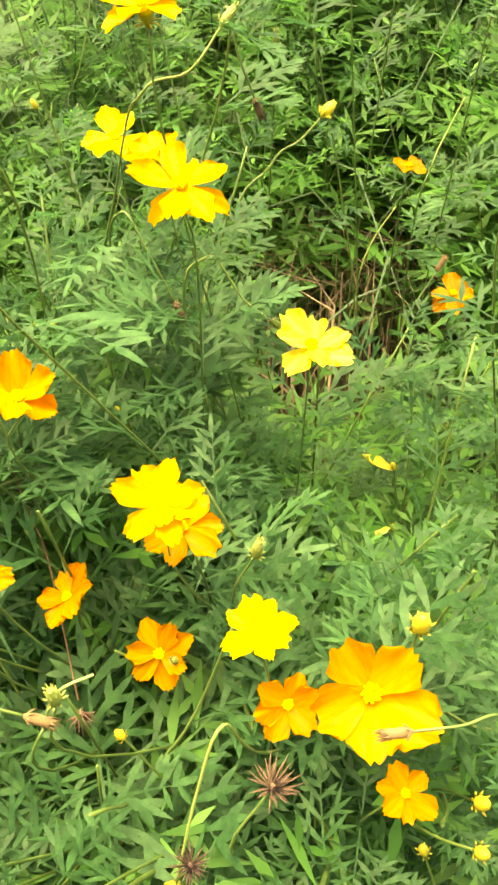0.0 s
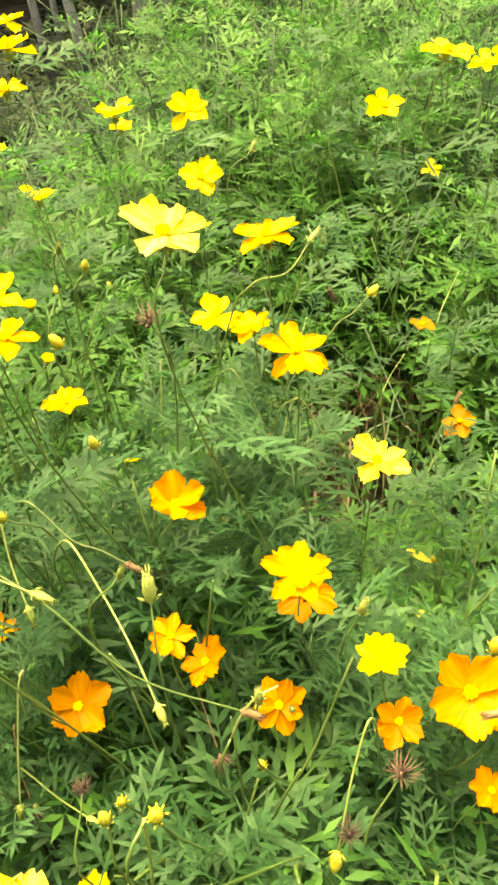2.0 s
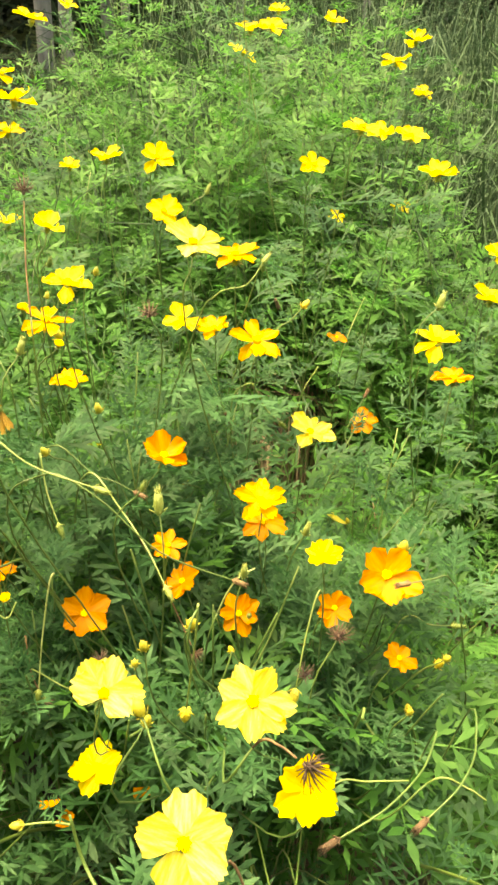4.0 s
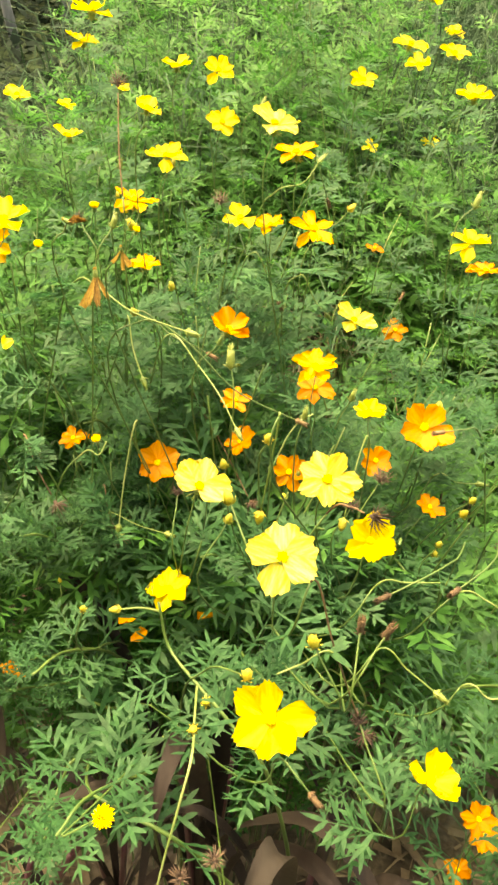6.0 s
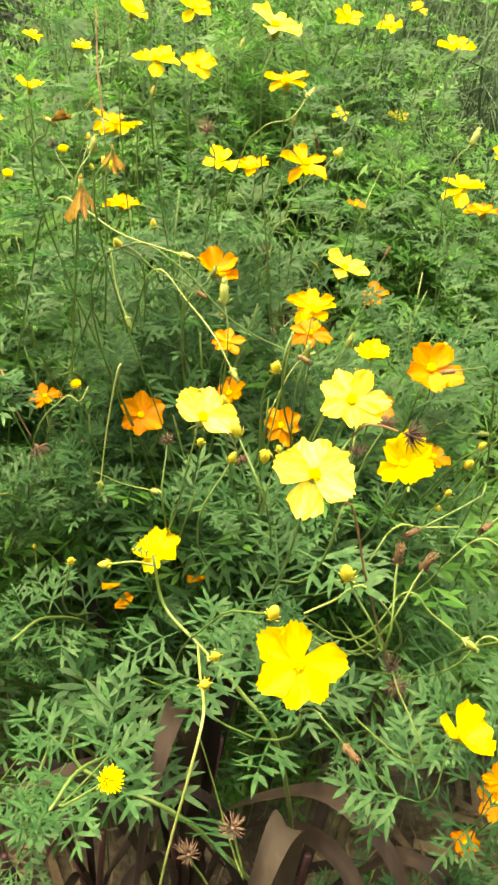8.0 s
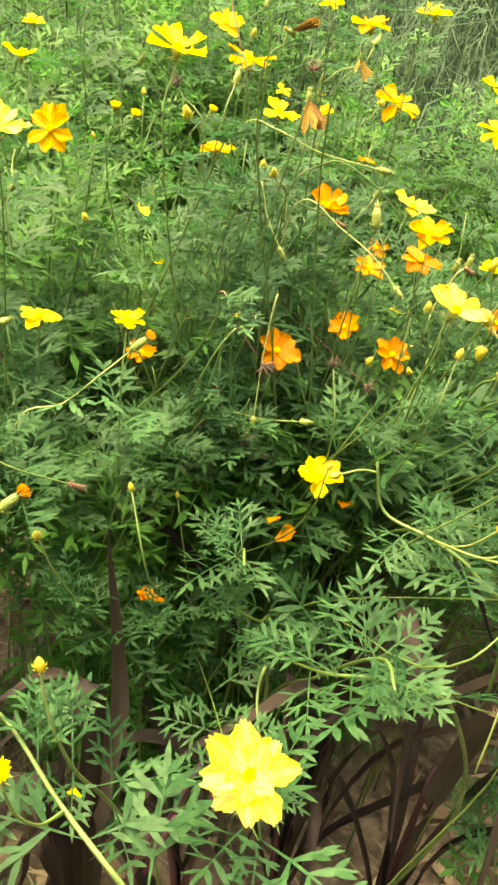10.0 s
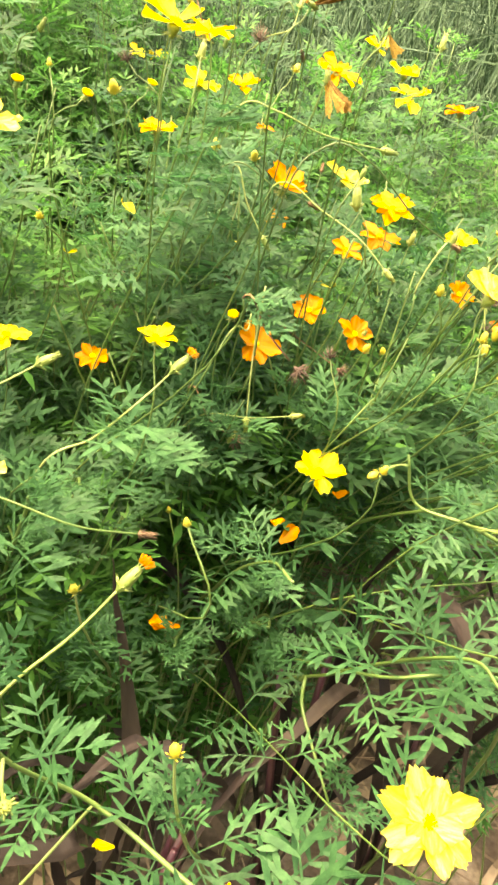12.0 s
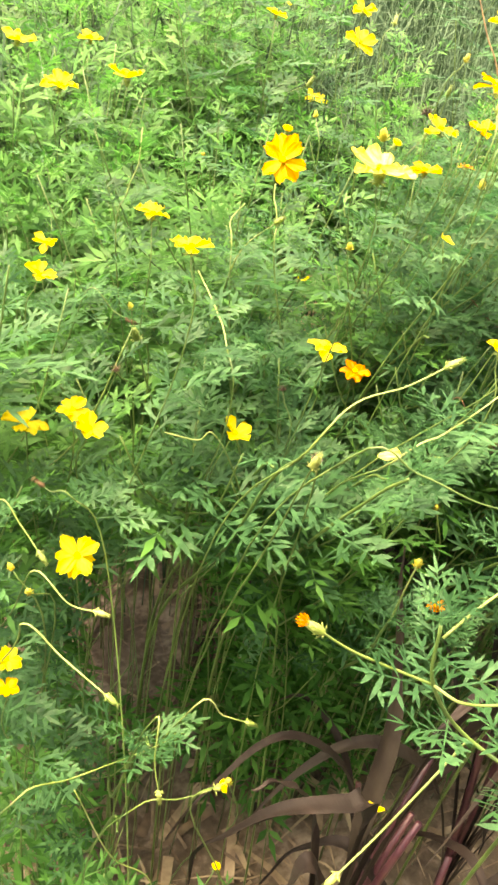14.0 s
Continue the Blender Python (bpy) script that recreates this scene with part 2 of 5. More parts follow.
FINE_LEAVES = [cosmos_leaf(s, True) for s in range(8)]
PLAIN_LEAVES = [cosmos_leaf(s + 20, False) for s in range(6)]
LEAF_MESHES = [mesh_of_triangles("leaf", [tuple(v) for v in vs], ts, SHADED_LEAF) for vs, ts in FINE_LEAVES]


def leaf_mass(name, poses, shapes, mat):
    """Many leaves joined into one mesh."""
    vs, ts, n = [], [], 0
    arrays = [(np.array([tuple(v) for v in a]), np.array(b)) for a, b in shapes]
    for i, m in enumerate(poses):
        v, t = arrays[i % len(arrays)]
        k = np.array(m)
        vs.append(v @ k[:3, :3].T + k[:3, 3])
        ts.append(t + n)
        n += len(v)
    return mesh_of_triangles(name, np.concatenate(vs), np.concatenate(ts), mat)


def interp(x, xs, ys):
    return float(np.interp(x, xs, ys))


def canopy(x, y):
    """How high the leaves stand over a place of the bed."""
    h = interp(y, [0.0, 0.12, 0.28, 0.45, 0.6, 0.85, 1.1, 1.35, 1.7, 2.3, 3.4], [0.65, 0.86, 0.97, 1.06, 1.15, 1.2, 1.16, 1.26, 1.34, 1.38, 1.46])
    for cx, cy, r, drop in ((0.1, 1.3, 0.27, 0.66), (0.5, 0.75, 0.28, 0.45), (0.2, 0.12, 0.18, 0.3), (-0.75, 0.1, 0.3, 0.5)):
        d = math.hypot(x - cx, y - cy) / r
        h *= 1 - drop * math.exp(-d * d)
    return h


# ---- ground ----
def ground_height(x, y):
    near = max(0.0, 1 - math.hypot(x, y) / 6)
    return near * (0.03 * noise.noise((x * 2.3, y * 2.3, 0)) + 0.012 * noise.noise((x * 11, y * 11, 3)))


def build_ground():
    line = [-400, -120, -50, -25, -14, -9, -6.5] + [round(-5 + 0.09 * i, 3) for i in range(112)] + [6.5, 9, 14, 25, 50, 120, 400]
    n = len(line)
    verts = [(x, y + 1.0, ground_height(x, y + 1.0)) for y in line for x in line]
    faces = [(j * n + i, j * n + i + 1, (j + 1) * n + i + 1, (j + 1) * n + i) for j in range(n - 1) for i in range(n - 1)]
    ob = new("ground", mesh_of("ground", verts, faces, SOIL))
    tagged(ob, "bare brown garden soil strewn with dry litter", "ground", kind="structure")


build_ground()


def strip(verts, tris, points, width, normal):
    """A flat blade along a few points, narrowing to its tip."""
    n, k = len(verts), len(points)
    for i, p in enumerate(points):
        ahead = (points[min(i + 1, k - 1)] - points[max(i - 1, 0)])
        side = ahead.cross(normal)
        side = side.normalized() * width / 2 * (1 - 0.85 * (i / (k - 1)) ** 2)
        verts += [tuple(p - side), tuple(p + side)]
    for i in range(k - 1):
        a = n + 2 * i
        tris += [(a, a + 1, a + 3), (a, a + 3, a + 2)]


def build_litter():
    verts, tris = [], []
    for _ in range(2600):
        x, y = rnd.uniform(-1.2, 1.4), rnd.uniform(-0.5, 1.7)
        z = ground_height(x, y) + rnd.uniform(0.004, 0.03)
        a, ln = rnd.uniform(0, 6.28), rnd.uniform(0.04, 0.2)
        d = Vector((math.cos(a), math.sin(a), rnd.uniform(-0.06, 0.1)))
        p = Vector((x, y, z))
        strip(verts, tris, [p, p + d * ln * 0.5 + Vector((0, 0, rnd.uniform(0, 0.02))), p + d * ln], rnd.choice((0.004, 0.006, 0.02)), Vector((rnd.uniform(-0.4, 0.4), rnd.uniform(-0.4, 0.4), 1)))
    ob = new("plant_litter", mesh_of_triangles("plant_litter", verts, tris, DRY_MASS))
    tagged(ob, "dry brown straw and leaf litter scattered on soil", "litter", kind="stuff")


build_litter()


# ---- the cosmos plants ----
def leafy_axes(x, y, height, r, small=False, bare=0.5, lean=None, gap=0.034):
    """Stems of one bushy plant and the poses of its leaves, both from its foot."""
    lean = Vector((r.uniform(-0.13, 0.13), r.uniform(-0.12, 0.1), 0)) if lean is None else Vector((*lean, 0))
    top = Vector((0, 0, height)) + lean
    main = curve_through([(0, 0, 0), lean * 0.15 + Vector((0, 0, height * 0.4)), lean * 0.6 + Vector((0, 0, height * 0.75)), top], 4)
    axes, leaves = [main], []
    starts = [bare - 0.02, bare + 0.06, bare + 0.12, 0.72 if bare < 0.6 else 0.86, 0.8 if bare < 0.6 else 0.9]
    for i, s in enumerate(starts if gap < 0.07 else starts[:3]):
        a = i * 2.4 + r.uniform(-0.5, 0.5)
        q = main[min(int(s * (len(main) - 1)), len(main) - 1)]
        reach = max(0.2, 1 - s) * height * r.uniform(0.6, 1.0) * (1.0 if bare < 0.6 else 0.85)
        out = Vector((math.cos(a), math.sin(a), 0))
        tip = q + out * reach * 0.6 + Vector((0, 0, reach * 0.9))
        axes.append(curve_through([q, q + out * reach * 0.35 + Vector((0, 0, reach * 0.3)), tip], 4))
    for k, ax in enumerate(axes):
        total = sum((b - a).length for a, b in zip(ax, ax[1:]))
        gap = gap if not small else 0.06
        first = height * bare if k == 0 else 0.04
        s, turn = first, r.uniform(0, 3.14)
        while s <= total + 0.001:
            f = s / total * (len(ax) - 1)
            i = min(int(f), len(ax) - 2)
            q = ax[i].lerp(ax[i + 1], f - i)
            ahead = (ax[i + 1] - ax[i]).normalized()
            left = (total - s) if k else (total - s) * 0.8
            ln = min(0.105 if not small else 0.165 if y > 1.0 else 0.125, (0.045 if not small else 0.07 if y > 1.0 else 0.05) + left * 0.36) * r.uniform(0.7, 1.25)
            open_ = min(1.0, 0.35 + left * 3.0)
            for e in (0, math.pi):
                a = turn + e + r.uniform(-0.3, 0.3)
                out = Vector((math.cos(a), math.sin(a), 0))
                d = ahead * (1.1 - open_ * 0.8) + out * (0.35 + open_ * 0.65) + Vector((0, 0, r.uniform(-0.15, 0.2)))
                leaves.append((q, d, ln, k))
            turn += 1.57
            s += gap
    return axes, leaves


def pose_leaf(q, d, ln, r):
    up = Vector((r.uniform(-0.35, 0.35), r.uniform(-0.35, 0.35), 1))
    return along(q, d, up, ln)


def join_tubes(name, lines, mat, r0, r1, sides=5):
    vs, fs = [], []
    for k, ln in enumerate(lines):
        a, b = tube(ln, r0 if k == 0 else r0 * 0.6, r1, sides)
        fs += [tuple(i + len(vs) for i in f) for f in b]
        vs += a
    return mesh_of(name, vs, fs, mat)


BLOOMS = []


OPEN_AIR = [Vector(v).normalized() for v in ((0.1, -0.7, 0.68), (-0.1, -0.85, 0.5), (-0.55, -0.78, 0.3))]


# bare gaps between the plants: from a place, to a place, how wide
BARE_GAPS = [(Vector((-0.6, 0.45, 0.86)), Vector((-0.28, 1.15, 0.02)), 0.09), (Vector((-0.52, 0.64, 0.64)), Vector((-0.3, 1.13, 0.05)), 0.13), (Vector((-0.6, 0.42, 0.62)), Vector((-0.46, 0.66, 0.0)), 0.1),
             (Vector((0.1, 1.0, 1.0)), Vector((0.12, 1.45, 0.4)), 0.12), (Vector((0.2, 0.25, 0.75)), Vector((0.24, 0.5, 0.0)), 0.1)]


def in_gap(p):
    for a, b, r in BARE_GAPS:
        way = b - a
        f = max(0.0, min(1.0, (p - a).dot(way) / way.length_squared))
        if (p - a - way * f).length < r:
            return True
    return False


def before_flower(p, clear=0.043):
    """Whether a leaf would stick into a flower or hang over its open side; flowers stand clear of their leaves."""
    if in_gap(p):
        return True
    for c in BLOOMS:
        v = p - c
        if v.length < 0.4:
            for way in OPEN_AIR:
                s = max(0.0, min(0.3, v.dot(way)))
                if (v - way * s).length < clear:
                    return True
    return False


def leafy_plant(x, y, height, near, seed, bare=0.5, lean=None, gap=0.036):
    r = random.Random(seed)
    z = ground_height(x, y) - 0.01
    ob = thing("cosmos_plant", x, y, z, "bushy green cosmos plant with feathery divided leaves in soil", "plant", "cosmos bed")
    axes, leaves = leafy_axes(x, y, height, r, not near, bare, lean, gap)
    grown = Counter(l[3] for l in leaves)
    leaves = [l for l in leaves if not before_flower(ob.location + l[0] + l[1].normalized() * l[2] * 0.6)]
    left = Counter(l[3] for l in leaves)
    kept = [k for k in range(len(axes)) if k == 0 or left[k] > 0.55 * grown[k]]
    leaves = [l[:3] for l in leaves if l[3] in kept]
    part("stem", join_tubes("stem", [axes[k] for k in kept], STEM, 0.002, 0.0009), ob)
    if near:
        leaves.sort(key=lambda l: -l[0].z)
        shown, rest = leaves[:28], leaves[28:]
        for q, d, ln in shown:
            part("leaf", LEAF_MESHES[r.randrange(8)], ob, pose_leaf(q, d, ln, r))
        if rest:
            lower = part("lower_leaves", leaf_mass("lower_leaves", [pose_leaf(q, d, ln, r) for q, d, ln in rest], PLAIN_LEAVES, LEAF_MASS), ob)
            lower["kind"] = "stuff"
    else:
        mass = part("leaves", leaf_mass("leaves", [pose_leaf(q, d, ln * 1.05, r) for q, d, ln in leaves], PLAIN_LEAVES, LEAF_MASS), ob)
        mass["kind"] = "stuff"
    return ob


def plant_bed():
    seed = 0
    y = 0.12
    while y < 3.4:
        gap = 0.118 if y < 0.9 else 0.145 if y < 1.5 else 0.16 if y < 2.3 else 0.22
        x = -1.3 if y > 0.4 else -0.72
        while x < 1.25:
            px, py = x + rnd.uniform(-0.45, 0.45) * gap, y + rnd.uniform(-0.45, 0.45) * gap
            seed += 1
            x += gap
            h = canopy(px, py) * (rnd.uniform(0.86, 1.05) if py < 0.8 else rnd.uniform(0.78, 1.06))
            keep = 1.0
            if py < 0.32:
                keep = 0.45 if py > 0.22 else 0.2
            if px > 0.33 and py < 1.0:
                keep = 0.75 if py > 0.62 else 0.4
            if math.hypot(px - 0.1, py - 1.3) < 0.22:
                keep = 0.15
            if px > 0.55 and py > 1.35:
                keep = 0.12
            if -0.7 < px < 0.3 and py < 0.45:
                keep = 0.3 if py > 0.36 and px > -0.2 else 0.0
            if -0.62 < px < -0.2 and 0.45 <= py < 0.75:
                keep = 0.35 if py < 0.5 else 0.7 if px < -0.35 else 0.85
            if -0.05 < px < 0.5 and py < 0.6:
                keep = 0.2 if py < 0.42 else 0.6
            if px < -0.58 and py < 0.6:
                keep = 0.35
            if rnd.random() > keep or math.hypot(px + 0.58, py - 0.48) < 0.1 or (px < -0.5 and py < 0.3) or px < (-0.75 if py < 1.3 else -0.68 if py < 1.6 else -0.42):
                continue
            bare = 0.76 if -0.65 < px < 0.2 and py < 0.52 or px < -0.35 and py < 0.75 else 0.5 if px < 0.2 and py < 0.75 else 0.6 if 0 < px < 0.5 and py < 0.62 else 0.55 if px < -0.15 and py < 1.1 else 0.5
            leafy_plant(px, py, h, py < 0.8 and -0.75 < px < 0.34, seed, bare)
        y += gap


# ---- flowers ----
def petal_mesh(name, width, cup, seed, mat):
    """One broad petal of length 1 along y: a narrow foot, widest near its toothed tip, with shallow pleats along it."""
    r = random.Random(seed * 5 + 1)
    cols, rows = 11, 7
    teeth = [[-0.13, -0.06, 0.0, -0.05, 0.03, -0.04, 0.035, -0.045, 0.01, -0.05, -0.13],
             [-0.12, -0.03, -0.06, 0.01, 0.02, -0.06, 0.03, 0.02, -0.03, -0.05, -0.14],
             [-0.14, -0.07, 0.02, 0.0, -0.07, -0.09, -0.06, 0.01, 0.03, -0.05, -0.12],
             [-0.1, -0.06, -0.01, 0.02, -0.03, 0.04, -0.02, 0.03, -0.05, -0.03, -0.14]][seed % 4]
    wave, curl, fold, lean = r.uniform(0.03, 0.08), r.uniform(-0.26, 0.08), r.uniform(0.02, 0.18), r.uniform(-0.12, 0.12)
    verts, faces = [], []
    for j in range(rows):
        v = 0.05 + 0.95 * j / (rows - 1)
        w = width / 2 * (0.26 + 0.74 * math.sin(min(1.0, v * 1.22) * math.pi / 2) ** 1.6) * (1.0 if v < 0.78 else 1 - ((v - 0.78) / 0.22) ** 2 * 0.26)
        for i in range(cols):
            u = 2 * i / (cols - 1) - 1
            tip = (teeth[i] + r.uniform(-0.015, 0.015)) * (1.0 if j == rows - 1 else 0.25 if j == rows - 2 else 0)
            rounding = -0.13 * u * u * v
            pleat = 0.012 * math.cos(u * 11) * min(1.0, v * 2) + 0.012 * math.cos(u * 23 + seed) * v
            z = cup * v ** 1.5 * 0.8 + fold * u * u * v + wave * math.sin(u * 4.5 + seed * 1.7) * v ** 3 + curl * v ** 4 + pleat
            verts.append((u * w + lean * v * v * 0.3, v * (1 - 0.12 * cup) + tip + rounding, z))
    for j in range(rows - 1):
        for i in range(cols - 1):
            a = j * cols + i
            faces.append((a, a + 1, a + cols + 1, a + cols))
    return mesh_of(name, verts, faces, mat)


PETAL_CACHE = {}


def petal_for(colour, width, cup, seed):
    key = (colour, round(width, 2), round(cup, 1), seed % 4)
    if key not in PETAL_CACHE:
        PETAL_CACHE[key] = petal_mesh("petal", key[1], key[2], key[3], PETALS[colour])
    return PETAL_CACHE[key]


def disc_mesh(name, mat, count=26, seed=3, spread=0.095, tall=0.11):
    """The raised middle of a flower: many small upright florets."""
    r = random.Random(seed)
    verts, faces = [], []
    for k in range(count):
        f = (k + 0.5) / count
        a, rad = k * 2.39996, spread * math.sqrt(f)
        c = Vector((rad * math.cos(a), rad * math.sin(a), 0.02))
        tip = c + Vector((c.x * 0.55, c.y * 0.55, tall + 0.06 * r.random() - 0.4 * tall * f))
        n = len(verts)
        for i in range(4):
            b = i * math.pi / 2
            verts.append(c + 0.036 * Vector((math.cos(b), math.sin(b), 0)))
        for i in range(4):
            b = i * math.pi / 2
            verts.append(tip + 0.026 * Vector((math.cos(b), math.sin(b), 0)))
        verts.append(tip + Vector((0, 0, 0.03)))
        for i in range(4):
            j = (i + 1) % 4
            faces += [(n + i, n + j, n + 4 + j, n + 4 + i), (n + 4 + i, n + 4 + j, n + 8)]
    return mesh_of(name, verts, faces, mat)


def revolved(profile, sides=10):
    verts, faces = [], []
    for r_, z in profile:
        for k in range(sides):
            a = 2 * math.pi * k / sides
            verts.append((r_ * math.cos(a), r_ * math.sin(a), z))
    for j in range(len(profile) - 1):
        for k in range(sides):
            a, b = j * sides + k, j * sides + (k + 1) % sides
            faces.append((a, b, b + sides, a + sides))
    faces.append(tuple(range(sides))[::-1])
    faces.append(tuple(range(len(verts) - sides, len(verts))))
    return verts, faces


def spikes(verts, faces, count, r0, z0, reach, rise, width, seed):
    """Thin pointed bracts or awns spreading from a head."""
    r = random.Random(seed)
    for k in range(count):
        a = 2 * math.pi * k / count + r.uniform(-0.2, 0.2)
        d = Vector((math.cos(a), math.sin(a), 0))
        s = Vector((-d.y, d.x, 0)) * width / 2
        ln = reach * r.uniform(0.75, 1.15)
        p0 = d * r0 + Vector((0, 0, z0))
        p1 = p0 + d * ln * 0.55 + Vector((0, 0, rise * 0.4 * r.uniform(0.6, 1.3)))
        p2 = p0 + d * ln + Vector((0, 0, rise * r.uniform(0.7, 1.2)))
        n = len(verts)
        t = Vector((0, 0, width * 0.4))
        verts += [tuple(p0 - s), tuple(p0 + s), tuple(p1 - s + t), tuple(p1 + s + t), tuple(p2), tuple(p0 - t), tuple(p1 - t)]
        faces += [(0, n, n + 1), (n, n + 1, n + 3, n + 2), (n + 2, n + 3, n + 4), (n + 5, n, n + 2, n + 6), (n + 1, n + 5, n + 6, n + 3), (n + 6, n + 2, n + 4), (n + 3, n + 6, n + 4)]


def calyx_mesh():
    v, f = revolved([(0.045, -0.42), (0.1, -0.32), (0.17, -0.17), (0.19, -0.06), (0.1, -0.03)])
    v, f = list(v), list(f)
    spikes(v, f, 8, 0.1, -0.3, 0.3, -0.06, 0.05, 4)
    return mesh_of("calyx", v, f, CALYX)


DISC_MESH = disc_mesh("flower_head", DISC)
CALYX_MESH = calyx_mesh()

LABELS = {
    "yellow": "bright yellow cosmos flower on a thin green stem",
    "lemon": "pale lemon yellow cosmos flower on a thin stem",
    "gold": "golden orange-yellow cosmos flower on a thin stem",
    "orange": "deep orange cosmos flower on a thin green stem",
}
flower_count = 0
STEM_LEAVES = []


def leaf_the_stems():
    """Hangs the leaves on the flower stems, once all flowers stand."""
    r = random.Random(4)
    for ob, q, d, ln, k, clear in STEM_LEAVES:
        for turn in (0, 50, -50, 100, -100, 180):
            w = Matrix.Rotation(radians(turn), 3, "Z") @ d
            if not any(before_flower(ob.location + q + w.normalized() * ln * f, clear) for f in (0.5, 1.0)):
                part("leaf", LEAF_MESHES[k], ob, pose_leaf(q, w, ln, r))
                break


def stem_from_ground(tip, arrive, r, foot=None):
    """A line from the ground up to tip, which it meets along arrive."""
    tip = Vector(tip)
    if foot is None:
        back = r.uniform(0.02, 0.1) if tip.z < 1.0 and tip.y < 0.6 else max(r.uniform(0.1, 0.24), 0.5 - tip.y + r.uniform(0, 0.16)) if tip.y < 0.6 else r.uniform(-0.08, 0.2)
        foot = Vector((tip.x + r.uniform(-0.06, 0.16), tip.y + back, 0))
    foot.z = ground_height(foot.x, foot.y) - 0.01
    near = tip - Vector(arrive) * 0.09
    near.z = max(min(near.z, tip.z - 0.05), foot.z + 0.1)
    low = foot.lerp(near, 0.22)
    low.z = foot.z + (near.z - foot.z) * 0.62
    return foot, [foot, low, near, tip]


def flower(x, y, z, normal, colour, count, across, cup, turns=()):
    """An open flower with its stem, placed by its middle. turns: where its petals point, if they are uneven."""
    global flower_count
    flower_count += 1
    r = random.Random(flower_count * 7)
    n = Vector(normal).normalized()
    mid = Vector((x, y, z))
    BLOOMS.append(mid)
    half = across / 2 * 0.98
    base = mid - n * half * 0.4
    foot, line = stem_from_ground(base, (n + Vector((0, 0, 0.8))).normalized(), r)
    ob = thing("cosmos_flower", *foot, LABELS[colour], "flower", "cosmos flowers")
    smooth = [p - foot for p in curve_through(line, 6)]
    part("stem", tube_mesh("stem", smooth, 0.00085, 0.0006, STEM), ob)
    away = Matrix.Translation(-foot)
    head = part("flower_head", DISC_MESH, ob, away @ facing(mid, n, half, 0.0 if turns else r.uniform(0, 6.28)))
    part("calyx", CALYX_MESH, head)
    whorls = [(count, 0.0, 1.0)] if count < 9 else [(8, 0.0, 1.0), (5, 0.08, 0.62)]
    for c, lift, size in whorls:
        width = {5: 0.88, 6: 0.77, 7: 0.68, 8: 0.6}.get(c, 0.8)
        off = r.uniform(0, 6.28)
        for k in range(c):
            a = radians(turns[k] - 90) if turns else off + 2 * math.pi * k / c + r.uniform(-0.26, 0.26)
            tilt = r.uniform(-0.3, 0.26) - (0.5 if r.random() < 0.1 else 0)
            s = size * r.uniform(0.86, 1.07)
            m = Matrix.Rotation(a, 4, "Z") @ Matrix.Translation((0, 0, lift + 0.03 * (k % 2))) @ Matrix.Rotation(tilt, 4, "X") @ Matrix.Rotation(r.uniform(-0.12, 0.12), 4, "Y") @ Matrix.Diagonal((s, s, s, 1))
            part("petal", petal_for(colour, width, cup, r.randrange(4)), head, m)
    total = len(smooth)
    for k in range(9):
        i = int(total * (0.3 + 0.06 * k))
        q = smooth[min(i, total - 2)]
        a = r.uniform(0, 6.28)
        for e in (0, math.pi):
            d = Vector((math.cos(a + e), math.sin(a + e), r.uniform(0.2, 0.7)))
            STEM_LEAVES.append((ob, q, d, r.uniform(0.045, 0.085), r.randrange(8), 0.054))
    return ob


# ---- buds, spent heads, seed heads ----
def bud_mesh():
    v, f = revolved([(0.09, -0.6), (0.22, -0.48), (0.35, -0.2), (0.37, 0.1), (0.31, 0.36), (0.2, 0.55), (0.07, 0.64)])
    v, f = list(v), list(f)
    spikes(v, f, 8, 0.28, -0.45, 0.34, 0.42, 0.13, 2)
    spikes(v, f, 7, 0.12, 0.5, 0.07, 0.2, 0.12, 3)
    return mesh_of("bud", v, f, BUD)


def spent_mesh():
    v, f = revolved([(0.07, -0.85), (0.19, -0.66), (0.27, -0.3), (0.24, 0.1), (0.3, 0.32), (0.14, 0.45)])
    v, f = list(v), list(f)
    spikes(v, f, 11, 0.2, 0.2, 0.12, 0.75, 0.13, 5)
    spikes(v, f, 9, 0.12, 0.3, 0.22, 0.55, 0.12, 15)
    spikes(v, f, 8, 0.16, -0.66, 0.3, 0.3, 0.1, 6)
    return mesh_of("spent_head", v, f, WITHERED)


def green_spent_mesh():
    v, f = revolved([(0.07, -0.85), (0.2, -0.64), (0.28, -0.25), (0.24, 0.2), (0.15, 0.5)])
    v, f = list(v), list(f)
    spikes(v, f, 8, 0.18, -0.6, 0.34, 0.25, 0.11, 6)
    spikes(v, f, 8, 0.2, -0.3, 0.06, 0.75, 0.13, 16)
    spikes(v, f, 9, 0.08, 0.4, 0.16, 0.5, 0.09, 7)
    return mesh_of("spent_head", v, f, CALYX)


def seed_mesh():
    v, f = revolved([(0.05, -0.2), (0.1, -0.1), (0.1, 0.05), (0.04, 0.1)], 6)
    v, f = list(v), list(f)
    spikes(v, f, 16, 0.05, 0.0, 0.55, 0.55, 0.05, 8)
    spikes(v, f, 12, 0.04, 0.0, 0.6, 0.1, 0.05, 9)
    spikes(v, f, 7, 0.03, 0.0, 0.3, 0.8, 0.05, 10)
    return mesh_of("seed_head", v, f, SEED)


